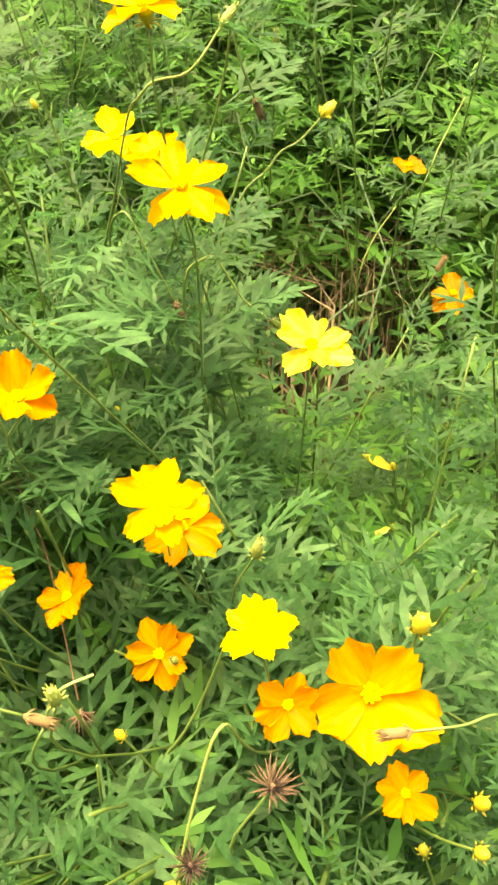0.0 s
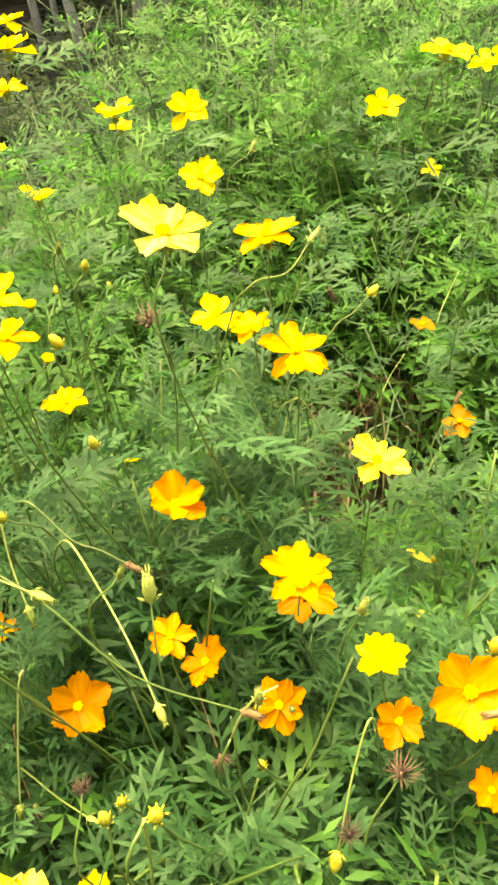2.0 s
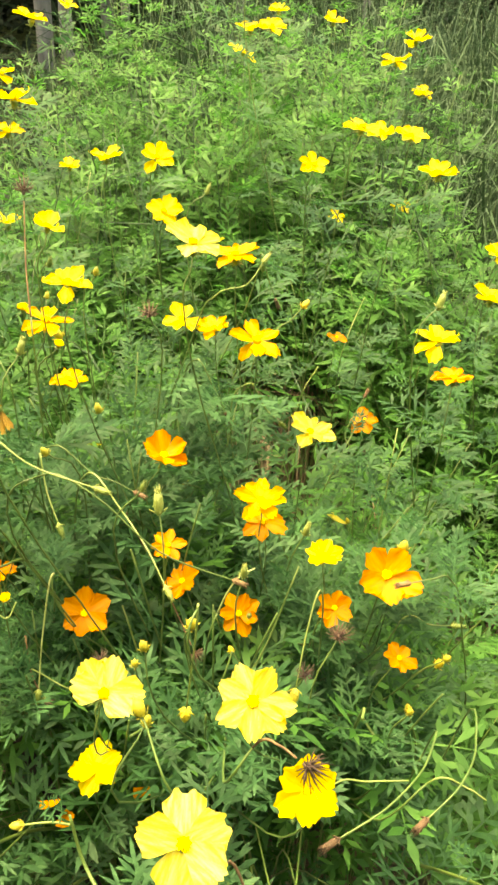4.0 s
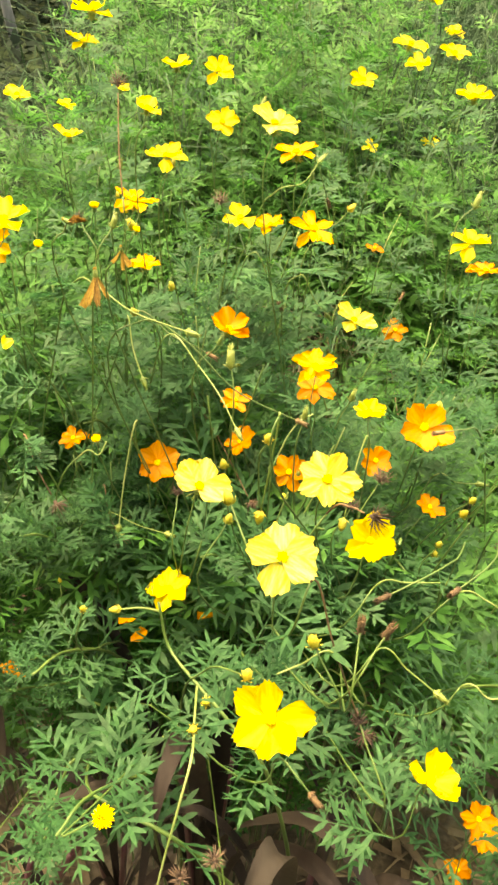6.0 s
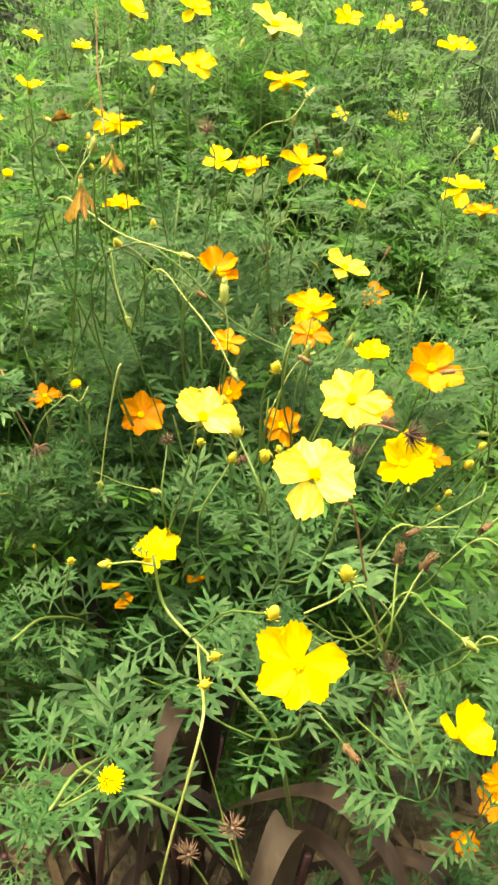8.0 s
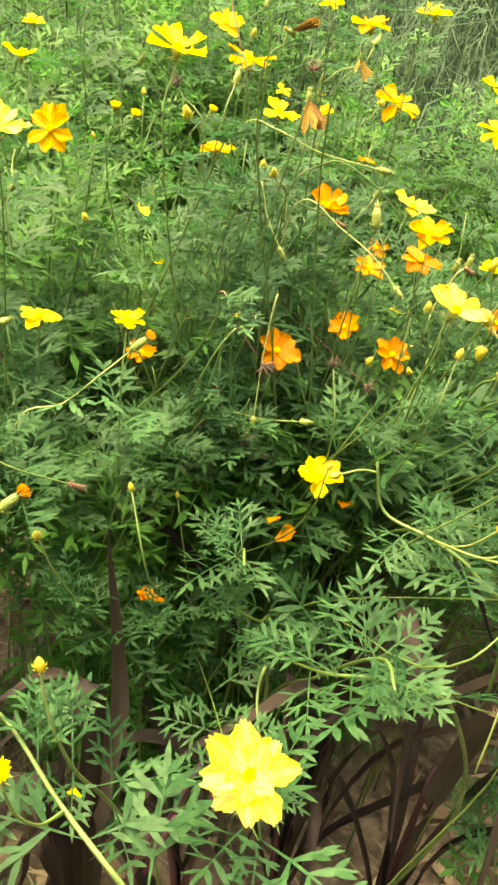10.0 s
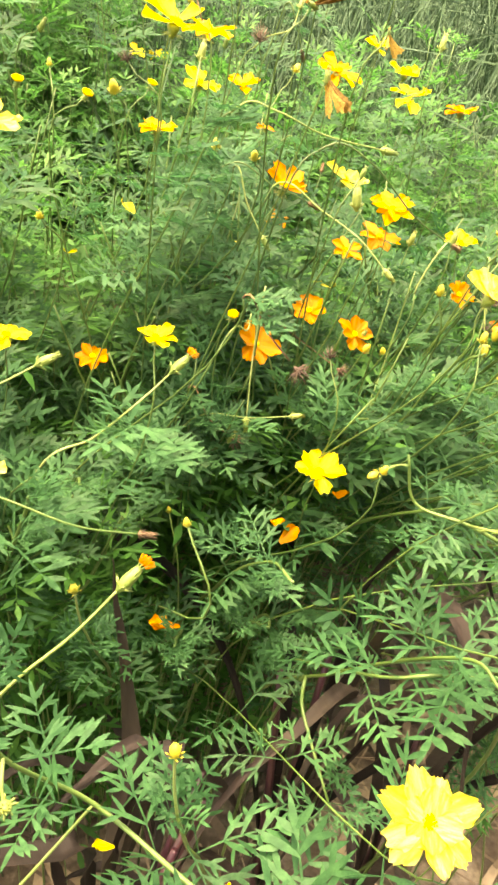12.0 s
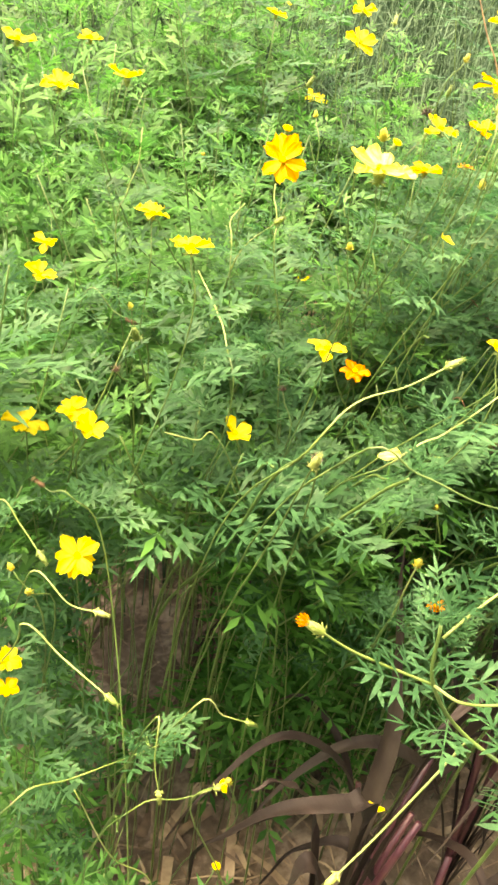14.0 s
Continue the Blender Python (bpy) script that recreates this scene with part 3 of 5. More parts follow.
HEADS = {"bud": bud_mesh(), "spent": green_spent_mesh(), "dead": spent_mesh(), "seed": seed_mesh(),
         "budded": green_spent_mesh(), "pompom": disc_mesh("pompom_head", DISC, 60, 9, 0.24, 0.26)}
HEAD_LABELS = {
    "bud": "closed yellow-green cosmos bud on a thin stem",
    "spent": "faded cosmos head on a long pale stem",
    "dead": "withered brown cosmos head on a thin stem",
    "seed": "spiky dark brown cosmos seed head on stem",
    "budded": "half-opened orange-tipped cosmos head on a pale stem",
    "pompom": "petal-less golden cosmos disc on a green stem",
    "bare": "long bare pale cosmos stem leaning through leaves",
    "bud_down": "closed yellow-green cosmos bud on a thin stem",
}
PLANT_NAMES = {"bud": "budding_cosmos", "bud_down": "budding_cosmos", "budded": "budding_cosmos", "spent": "faded_cosmos", "dead": "faded_cosmos",
               "seed": "seeding_cosmos", "pompom": "faded_cosmos", "bare": "leaning_cosmos"}
TIP_MESH = disc_mesh("tip_florets", PETALS["orange"], 22, 6, 0.26, 0.4)
head_count = 0


def put_head(kind, ob, m):
    name = {"bud": "bud", "seed": "seed_head", "pompom": "disc"}.get(kind, "spent_head")
    h = part(name, HEADS[kind], ob, m)
    if kind == "pompom":
        h["kind"] = "stuff"
    if kind == "budded":
        tip = part("floret_tip", TIP_MESH, h, Matrix.Translation((0, 0, 0.65)), "orange-red closing florets")
        tip["kind"] = "stuff"
    if kind == "pompom":
        part("calyx", CALYX_MESH, h)
    return h


def head_on_stem(kind, x, y, z, across, via=()):
    """A bud or spent head on an upright stem from the ground; via: the foot and bends of its stem, if it leans."""
    global head_count
    head_count += 1
    r = random.Random(head_count * 13)
    n = Vector((r.uniform(-0.4, 0.4), r.uniform(-0.5, 0.3), 1)).normalized()
    tip = Vector((x, y, z))
    foot, line = (Vector(via[0]), [*via, tip]) if via else stem_from_ground(tip, n, r)
    ob = thing(PLANT_NAMES[kind], *foot, HEAD_LABELS[kind], "plant", "cosmos buds and spent heads")
    part("stem", tube_mesh("stem", [p - foot for p in curve_through(line, 5)], 0.001, 0.0007, STEM), ob)
    put_head(kind, ob, facing(tip - foot, n, across * {"seed": 0.48, "pompom": 0.9, "bud": 0.62, "spent": 0.6, "dead": 0.55}[kind]))


def stalk(kind, *points, via=()):
    """A long bare flower stem that arches out of the leaves, with what it carries at its end."""
    global head_count
    head_count += 1
    r = random.Random(head_count * 17)
    pts = [Vector(p) for p in points]
    start = pts[0]
    way = (pts[1] - start).normalized()
    foot = Vector((start.x - max(-0.1, min(0.1, way.x * 0.3)) + r.uniform(-0.14, 0.16), max(0.5 + r.uniform(0, 0.15) if start.z > 1.0 else 0.3, start.y - way.y * 0.2 + r.uniform(-0.1, 0.22)), 0))
    if via:
        foot = Vector(via[0])
    foot.z = ground_height(foot.x, foot.y) - 0.01
    back = start - Vector((way.x, way.y, 0)) * 0.035
    back.z = start.z - 0.07
    low = foot.lerp(back, 0.3)
    low.z = back.z * 0.68
    ob = thing(PLANT_NAMES[kind], *foot, HEAD_LABELS[kind], "plant", "cosmos buds and spent heads")
    split = 6 * len(via) if via else 18
    line = [p - foot for p in curve_through([*via, *pts] if via else [foot, low, back, *pts], 6)]
    part("stem", tube_mesh("stem", line[:split], 0.0009, 0.0008, STEM), ob)
    for k in range(6, 18) if start.y > 0.3 and start.z > 0.9 and not via else ():
        if k < 15 and k % 2:
            continue
        a, near_tip = r.uniform(0, 6.28), k > 14
        for e in (0, math.pi):
            STEM_LEAVES.append((ob, line[k], Vector((math.cos(a + e), math.sin(a + e), r.uniform(0.1, 0.7))), r.uniform(0.028, 0.05) if near_tip else r.uniform(0.045, 0.085), r.randrange(8), 0.054))
    part("flower_stalk", tube_mesh("flower_stalk", line[split - 1:], 0.00085, 0.00065, WITHERED if kind == "seed" else STEM if kind == "dead" else PALE_STEM), ob, None, "long bare pale stalk")
    if kind == "bare":
        return
    ahead = (pts[-1] - pts[-2]).normalized()
    size = {"spent": 0.0105, "dead": 0.009, "seed": 0.019, "budded": 0.0125, "pompom": 0.02, "bud": 0.011, "bud_down": 0.011}[kind]
    put_head("bud" if kind == "bud_down" else kind, ob, facing(pts[-1] - foot + ahead * size * 0.5, ahead, size))


# ---- purple-leaved grass plants at the bed's edge ----
def strap_leaf(name, points, width, seed, mat):
    """A long arching leaf along a line, folded along its midrib, with wavy edges."""
    r = random.Random(seed)
    line = curve_through(points, 6)
    n, verts, faces = len(line) - 1, [], []
    twist = r.uniform(-0.5, 0.5)
    for i, p in enumerate(line):
        f = i / n
        ahead = (line[min(i + 1, n)] - line[max(i - 1, 0)]).normalized()
        side = ahead.cross(Vector((0, 0, 1)))
        side = side.normalized() if side.length > 0.15 else Vector((1, 0.2, 0)).normalized()
        up = side.cross(ahead)
        turn = twist * f
        side, up = side * math.cos(turn) + up * math.sin(turn), up * math.cos(turn) - side * math.sin(turn)
        w = width / 2 * 0.8 * min(1.0, 0.5 + f * 2.2) * (1 - max(0, f - 0.45) / 0.55 * 0.95)
        for u in (-1, -0.5, 0, 0.5, 1):
            verts.append(p + side * u * w + up * (abs(u) * w * 0.35 + 0.003 * math.sin(f * 21 + 3 * u + seed) * abs(u)))
    for i in range(n):
        for k in range(4):
            q = i * 5 + k
            faces.append((q, q + 1, q + 6, q + 5))
    return mesh_of(name, verts, faces, mat)


def purple_plant(x, y, seed, count, tall, canes=((0.05, 0.02), (-0.03, 0.03)), leaves=()):
    """A clump of canes and strap leaves; leaves: width and the places that an own leaf passes, after its foot."""
    r = random.Random(seed)
    foot = Vector((x, y, ground_height(x, y) - 0.01))
    ob = thing("purple_grass_plant", *foot, "dull purple-brown strap-leaved grass plant with magenta canes", "grass plant", "purple grass plants")
    for cx, cy in canes:
        d = Vector((cx, cy, 0))
        top = tall * r.uniform(0.6, 0.72)
        part("cane", tube_mesh("cane", curve_through([Vector((0, 0, 0)), d * 0.35 + Vector((0, 0, top * 0.5)), d + Vector((0, 0, top))], 3), 0.008, 0.0045, CANE, 7), ob)
    for k, (width, *places) in enumerate(leaves):
        pts = [Vector((0, 0, 0.15 * tall))] + [Vector(p) - foot for p in places]
        part("strap_leaf", strap_leaf("strap_leaf", pts, width, seed * 31 + k, PURPLE), ob)
    for k in range(count):
        a = radians(360 * k / count + r.uniform(-25, 25))
        out = Vector((math.cos(a), math.sin(a), 0))
        h, reach = tall * r.uniform(0.55, 0.85), tall * r.uniform(0.22, 0.42)
        pts = [Vector((0, 0, tall * r.uniform(0.05, 0.3))), out * reach * 0.25 + Vector((0, 0, h * 0.75)), out * reach * 0.65 + Vector((0, 0, h)), out * reach + Vector((0, 0, h * 0.88)), out * reach * 1.25 + Vector((0, 0, h * r.uniform(0.5, 0.7)))]
        part("strap_leaf", strap_leaf("strap_leaf", pts, r.uniform(0.017, 0.03), seed * 10 + k, PURPLE), ob)


# ---- grass bank and trees behind ----
def grass_bank():
    verts, tris = [], []
    for _ in range(19000):
        x, y = rnd.uniform(-2.6, 5.5), rnd.uniform(1.45, 6.0)
        low = x < -0.05 * (y - 2) - 0.3
        if low and (rnd.random() > 0.5 or y < 1.8):
            continue
        if y < 2.6 and x < 0.5 and (y < 1.9 or rnd.random() > 0.45):
            continue
        h = rnd.uniform(0.6, 1.3) + 0.1 * min(2.0, max(0, y - 2)) + (0.05 if x > -0.3 else -0.3)
        if low:
            h *= 0.35
        a = rnd.uniform(0, 6.28)
        d = Vector((math.cos(a), math.sin(a), 0)) * rnd.uniform(0.15, 0.75)
        p = Vector((x, y, 0))
        pts = [p, p + d * 0.25 + Vector((0, 0, h * 0.5)), p + d * 0.7 + Vector((0, 0, h * 0.9)), p + d * 1.25 + Vector((0, 0, h * rnd.uniform(0.55, 1.0)))]
        strip(verts, tris, pts, rnd.uniform(0.004, 0.012), Vector((d.y, -d.x, 0.6)) + Vector((0.01, 0.3, 0)))
    for _ in range(900):
        x, y = rnd.uniform(-0.75, 1.3), rnd.uniform(1.15, 2.7)
        if rnd.random() > 0.25 + 0.75 * min(1.0, max(0.0, (y - 1.1) / 0.8)) or math.hypot(x - 0.1, y - 1.3) < 0.25 or x < -0.12 * y - 0.3:
            continue
        h = canopy(x, y) * rnd.uniform(0.7, 1.0)
        a = rnd.uniform(0, 6.28)
        d = Vector((math.cos(a), math.sin(a), 0)) * rnd.uniform(0.12, 0.34)
        p = Vector((x, y, 0))
        pts = [p, p + d * 0.15 + Vector((0, 0, h * 0.7)), p + d * 0.45 + Vector((0, 0, h * 0.93)), p + d + Vector((0, 0, h * rnd.uniform(0.93, 1.02))), p + d * 1.6 + Vector((0, 0, h * rnd.uniform(0.8, 1.0)))]
        strip(verts, tris, pts, rnd.uniform(0.003, 0.007), Vector((d.y, -d.x, 0)) * 0.6 + Vector((0.01, -0.3, 0.9)))
    ob = new("tall_grass", mesh_of_triangles("tall_grass", verts, tris, GRASS))
    tagged(ob, "tangled grey-green tall grass growing behind the flowers", "grass", kind="stuff")
    verts, tris = [], []
    for _ in range(22):
        x, y = rnd.uniform(0.25, 2.6), rnd.uniform(1.3, 3.0)
        h = rnd.uniform(0.5, 1.2)
        a = rnd.uniform(0, 6.28)
        d = Vector((math.cos(a), math.sin(a), 0)) * rnd.uniform(0.1, 0.5)
        p = Vector((x, y, 0))
        strip(verts, tris, [p, p + d * 0.3 + Vector((0, 0, h * 0.6)), p + d + Vector((0, 0, h))], rnd.uniform(0.002, 0.0035), Vector((d.y, -d.x, 0.5)))
    for _ in range(520):
        x, y = 0.12 + rnd.gauss(0, 0.13), 1.4 + rnd.gauss(0, 0.13)
        z = rnd.uniform(0.45, 0.8)
        a = rnd.uniform(0, 6.28)
        d = Vector((math.cos(a), math.sin(a), rnd.uniform(-0.3, 0.5))) * rnd.uniform(0.08, 0.22)
        p = Vector((x, y, z))
        strip(verts, tris, [p - Vector((0, 0, z)), p, p + d], rnd.uniform(0.002, 0.004), Vector((0.3, -0.6, 0.7)))
    ob = new("dry_grass", mesh_of_triangles("dry_grass", verts, tris, DRY_MASS))
    tagged(ob, "dead straw-coloured grass tangled among the green plants", "grass", kind="stuff")


def tree(x, y, thick, height, seed, leanx):
    r = random.Random(seed)
    ob = thing("tree", x, y, 0, "slim grey-barked tree with a bare trunk", "tree", "trees behind the bed")
    lean = Vector((leanx, r.uniform(-0.2, 0.2), 0))
    line = curve_through([Vector((0, 0, -0.05)), lean * 0.3 + Vector((0, 0, height * 0.3)), lean * 0.7 + Vector((0.05, 0, height * 0.65)), lean + Vector((0, 0, height))], 5)
    part("trunk", tube_mesh("trunk", line, thick / 2 * 1.15, thick / 2 * 0.45, BARK, 10), ob)
    poses = []
    for k in range(7):
        a, f = k * 2.4 + r.uniform(-0.4, 0.4), 0.62 + 0.05 * k
        q = line[int(f * (len(line) - 1))]
        out = Vector((math.cos(a), math.sin(a), 0.7)) * height * 0.2 * r.uniform(0.7, 1.2)
        limb = [q, q + out * 0.5 + Vector((0, 0, 0.1)), q + out]
        part("limb", tube_mesh("limb", limb, thick * 0.16, thick * 0.05, BARK, 6), ob)
        for _ in range(70):
            c = q + out * r.uniform(0.45, 1.1) + Vector((r.gauss(0, 0.35), r.gauss(0, 0.35), r.gauss(0, 0.3)))
            poses.append(along(c, (r.uniform(-1, 1), r.uniform(-1, 1), r.uniform(-0.6, 0.4)), (r.uniform(-0.5, 0.5), r.uniform(-0.5, 0.5), 1), r.uniform(0.16, 0.3)))
    leafshape = ([Vector((0, 0, 0)), Vector((-0.28, 0.45, 0.05)), Vector((0.28, 0.45, 0.05)), Vector((0, 1, -0.1))], [(0, 2, 1), (1, 2, 3)])
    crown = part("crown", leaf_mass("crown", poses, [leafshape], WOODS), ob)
    crown["kind"] = "stuff"


def woods():
    leafshape = ([Vector((0, 0, 0)), Vector((-0.28, 0.45, 0.05)), Vector((0.28, 0.45, 0.05)), Vector((0, 1, -0.1))], [(0, 2, 1), (1, 2, 3)])
    poses = []
    for _ in range(90000):
        x, y = rnd.uniform(-16, 16), rnd.uniform(11.5, 17)
        z = rnd.uniform(0, 1) ** 0.8 * (4.5 + 1.2 * noise.noise((x * 0.5, 0, 0)))
        poses.append(along((x, y, z), (rnd.uniform(-1, 1), rnd.uniform(-1, 1), rnd.uniform(-0.6, 0.3)), (rnd.uniform(-0.6, 0.6), rnd.uniform(-0.8, 0.2), 0.7), rnd.uniform(0.1, 0.24)))
    for _ in range(16000):
        x, y = rnd.uniform(-18, 18), rnd.uniform(16.0, 18.0)
        poses.append(along((x, y, rnd.uniform(0, 5)), (rnd.uniform(-1, 1), rnd.uniform(-0.3, 0.3), rnd.uniform(-1, 1)), (0.2, -1, 0.3), rnd.uniform(0.4, 0.7)))
    # unseen thicket added behind the camera to block sky light from that side
    for _ in range(16000):
        x, y = rnd.uniform(-9, 9), rnd.uniform(-6.0, -3.0)
        z = rnd.uniform(0, 1) ** 0.8 * (4.4 + 1.2 * noise.noise((x * 0.5, 4, 0)))
        poses.append(along((x, y, z), (rnd.uniform(-1, 1), rnd.uniform(-1, 1), rnd.uniform(-0.6, 0.3)), (rnd.uniform(-0.6, 0.6), rnd.uniform(-0.8, 0.2), 0.7), rnd.uniform(0.2, 0.45)))
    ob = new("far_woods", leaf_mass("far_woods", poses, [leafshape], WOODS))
    tagged(ob, "dark shaded woodland thicket behind the field, plus an added unseen screen opposite", "woods", kind="stuff")
    poses = []
    for k in range(26000):
        x, y = rnd.uniform(-9, 3), rnd.uniform(3.0, 11.5)
        if k > 15000:
            x, y = rnd.uniform(-6, 6), rnd.uniform(-3.5, 4.0)
            if math.hypot(x - 0.1, y - 0.9) < (1.0 if x < -0.5 and y > 1.3 else 1.5) + rnd.uniform(0, 0.5):
                continue
        poses.append(along((x, y, rnd.uniform(0.02, 0.3)), (rnd.uniform(-1, 1), rnd.uniform(-1, 1), rnd.uniform(-0.2, 0.6)), (rnd.uniform(-0.5, 0.5), rnd.uniform(-0.5, 0.5), 1), rnd.uniform(0.08, 0.18)))
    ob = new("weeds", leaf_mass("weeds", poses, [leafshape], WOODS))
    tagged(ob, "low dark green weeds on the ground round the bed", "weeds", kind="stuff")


def shed(x, y, turn):
    """A low brown shed with a thin sheet roof among the trees."""
    ob = thing("shed", x, y, 0, "low brown wooden shed with a dark sheet roof", "shed")
    ob.rotation_euler.z = radians(turn)

    def box(name, mat, size, at, tilt=0):
        bm = bmesh.new()
        bmesh.ops.create_cube(bm, size=1)
        bmesh.ops.scale(bm, vec=size, verts=bm.verts)
        bmesh.ops.bevel(bm, geom=bm.edges, offset=0.008, segments=1, affect="EDGES")
        me = bpy.data.meshes.new(name)
        bm.to_mesh(me)
        bm.free()
        me.materials.append(mat)
        return part(name, me, ob, pose(*at, tilt))

    for k in range(4):
        box("board", SHED, (2.2, 0.03, 0.128), (0, 0, 0.07 + 0.131 * k))
    box("side_wall", SHED, (0.04, 1.4, 0.54), (-1.08, 0.72, 0.27))
    box("side_wall", SHED, (0.04, 1.4, 0.54), (1.08, 0.72, 0.27))
    box("back_wall", SHED, (2.2, 0.04, 0.54), (0, 1.44, 0.27))
    box("roof", ROOF, (2.6, 2.0, 0.03), (0, 0.7, 0.62), 5)


grass_bank()
woods()
shed(-4.05, 10.6, 4)
tree(-2.19, 8.1, 0.07, 8.0, 1, -0.75)
tree(-2.38, 9.4, 0.06, 7.5, 2, -0.46)
tree(-1.78, 7.95, 0.085, 8.2, 3, -1.3)
tree(-1.46, 9.2, 0.16, 9.0, 4, 0.1)
tree(-1.28, 9.6, 0.13, 7.5, 5, 0.0)
tree(-0.87, 10.2, 0.14, 8.5, 6, -0.1)
tree(-0.7, 10.4, 0.1, 8.0, 7, 0.2)
tree(-3.4, 9.4, 0.1, 8.5, 8, 0.2)
tree(-4.9, 9.7, 0.086, 8.0, 9, -0.2)
tree(0.7, 11.2, 0.1, 8.5, 10, 0.1)
tree(2.2, 10.6, 0.094, 8.0, 11, 0.0)

purple_plant(-0.4, 0.3, 1, 0, 0.8, ((0.13, 0.02), (0.09, -0.02), (0.17, 0.05)), (
    (0.03, (-0.42, 0.275, 0.64), (-0.45, 0.273, 0.706), (-0.5, 0.3, 0.69), (-0.545, 0.335, 0.63), (-0.572, 0.359, 0.565), (-0.575, 0.365, 0.49)),
    (0.018, (-0.43, 0.33, 0.55), (-0.47, 0.33, 0.66), (-0.505, 0.33, 0.7), (-0.533, 0.332, 0.702)),
    (0.03, (-0.375, 0.31, 0.5), (-0.345, 0.335, 0.69), (-0.345, 0.37, 0.82), (-0.35, 0.39, 0.93)),
    (0.022, (-0.4, 0.27, 0.6), (-0.39, 0.23, 0.86), (-0.415, 0.2, 0.95), (-0.455, 0.195, 0.955), (-0.49, 0.195, 0.925)),
    (0.02, (-0.39, 0.26, 0.62), (-0.395, 0.2, 0.92), (-0.415, 0.17, 0.955), (-0.43, 0.15, 0.91), (-0.44, 0.14, 0.83)),
    (0.04, (-0.42, 0.3, 0.4), (-0.44, 0.31, 0.52), (-0.46, 0.32, 0.45), (-0.48, 0.34, 0.3))))
purple_plant(-0.08, 0.34, 2, 6, 0.95, ((0.03, 0.02), (-0.04, 0.03)), (
    (0.03, (-0.07, 0.335, 0.6), (-0.065, 0.326, 0.82), (-0.05, 0.29, 0.92), (-0.02, 0.25, 0.93), (0.03, 0.22, 0.84)),
    (0.034, (-0.09, 0.3, 0.6), (-0.105, 0.25, 0.85), (-0.12, 0.2, 0.95), (-0.14, 0.14, 0.93), (-0.16, 0.08, 0.8)),
    (0.02, (-0.1, 0.28, 0.66), (-0.17, 0.23, 0.82), (-0.24, 0.215, 0.83), (-0.32, 0.21, 0.78), (-0.4, 0.2, 0.67)),
    (0.028, (-0.06, 0.28, 0.6), (0.0, 0.18, 0.84), (0.04, 0.12, 0.9), (0.08, 0.06, 0.84), (0.11, 0.02, 0.7))))
purple_plant(-0.22, 0.4, 4, 4, 0.7, ((0.02, -0.03), (-0.05, 0.02)))
purple_plant(0.04, 0.24, 7, 6, 0.88, ((0.02, 0.02),), (
    (0.036, (0.01, 0.2, 0.6), (-0.02, 0.14, 0.86), (-0.045, 0.1, 0.9), (-0.07, 0.06, 0.84), (-0.09, 0.03, 0.7)),
    (0.03, (0.06, 0.21, 0.5), (0.09, 0.16, 0.74), (0.13, 0.13, 0.78), (0.17, 0.11, 0.7))))
purple_plant(-0.26, 0.24, 8, 3, 0.62, ((-0.04, 0.0), (0.03, 0.03)))

# ---- open flowers ----
flower(0.024, 0.643, 1.289, (-0.01, -0.24, 0.97), "gold", 8, 0.062, 0.25)
flower(-0.015, 0.762, 1.246, (-0.18, -0.13, 0.98), "gold", 7, 0.045, 0.30)
flower(-0.052, 0.803, 1.239, (-0.04, -0.25, 0.97), "yellow", 6, 0.053, 0.30)
flower(0.095, 0.674, 1.157, (0.07, -0.19, 0.98), "lemon", 7, 0.060, 0.35)
flower(0.023, 0.513, 1.182, (-0.11, -0.19, 0.98), "gold", 9, 0.054, 0.20)
flower(0.028, 0.527, 1.145, (-0.11, -0.32, 0.94), "orange", 7, 0.052, 0.10)
flower(0.076, 0.454, 1.163, (-0.06, -0.12, 0.99), "yellow", 8, 0.042, 0.30)
flower(0.129, 0.428, 1.163, (-0.06, -0.54, 0.84), "orange", 5, 0.063, 0.50)
flower(-0.072, 0.582, 1.188, (0.21, -0.27, 0.94), "orange", 6, 0.057, 0.45)
flower(0.178, 0.968, 1.136, (0.08, -0.16, 0.98), "orange", 5, 0.036, 0.20)
flower(0.246, 0.994, 0.974, (-0.05, -0.30, 0.95), "orange", 6, 0.055, 0.20)
flower(-0.151, 0.488, 1.063, (0.06, -0.66, 0.75), "orange", 6, 0.055, 0.30)
flower(-0.066, 0.475, 1.161, (-0.03, -0.33, 0.94), "orange", 8, 0.035, 0.15)
flower(0.006, 0.507, 1.037, (-0.02, -0.54, 0.84), "orange", 7, 0.052, 0.20)
flower(0.091, 0.448, 1.103, (0.12, -0.54, 0.83), "orange", 6, 0.041, 0.35)
flower(-0.053, 0.526, 1.067, (-0.35, -0.14, 0.93), "orange", 6, 0.046, 0.30)
flower(-0.044, 0.504, 1.439, (0.03, -0.12, 0.99), "lemon", 6, 0.053, 0.50, (170, 125, 70, 15, -60, -120))
flower(0.003, 0.699, 1.359, (-0.09, -0.06, 0.99), "gold", 7, 0.054, 0.15)
flower(0.115, 0.929, 1.395, (0.02, -0.50, 0.86), "yellow", 7, 0.044, 0.30)
flower(0.164, 0.897, 1.448, (0.22, -0.26, 0.94), "yellow", 6, 0.051, 0.30)
flower(0.226, 0.899, 1.440, (0.03, -0.32, 0.95), "yellow", 7, 0.043, 0.25)
flower(0.340, 1.122, 1.340, (-0.08, -0.13, 0.99), "yellow", 8, 0.066, 0.30)
flower(0.253, 0.749, 1.238, (-0.00, -0.05, 1.00), "yellow", 7, 0.062, 0.30)
flower(0.239, 0.643, 1.246, (-0.02, -0.01, 1.00), "orange", 8, 0.048, 0.15)
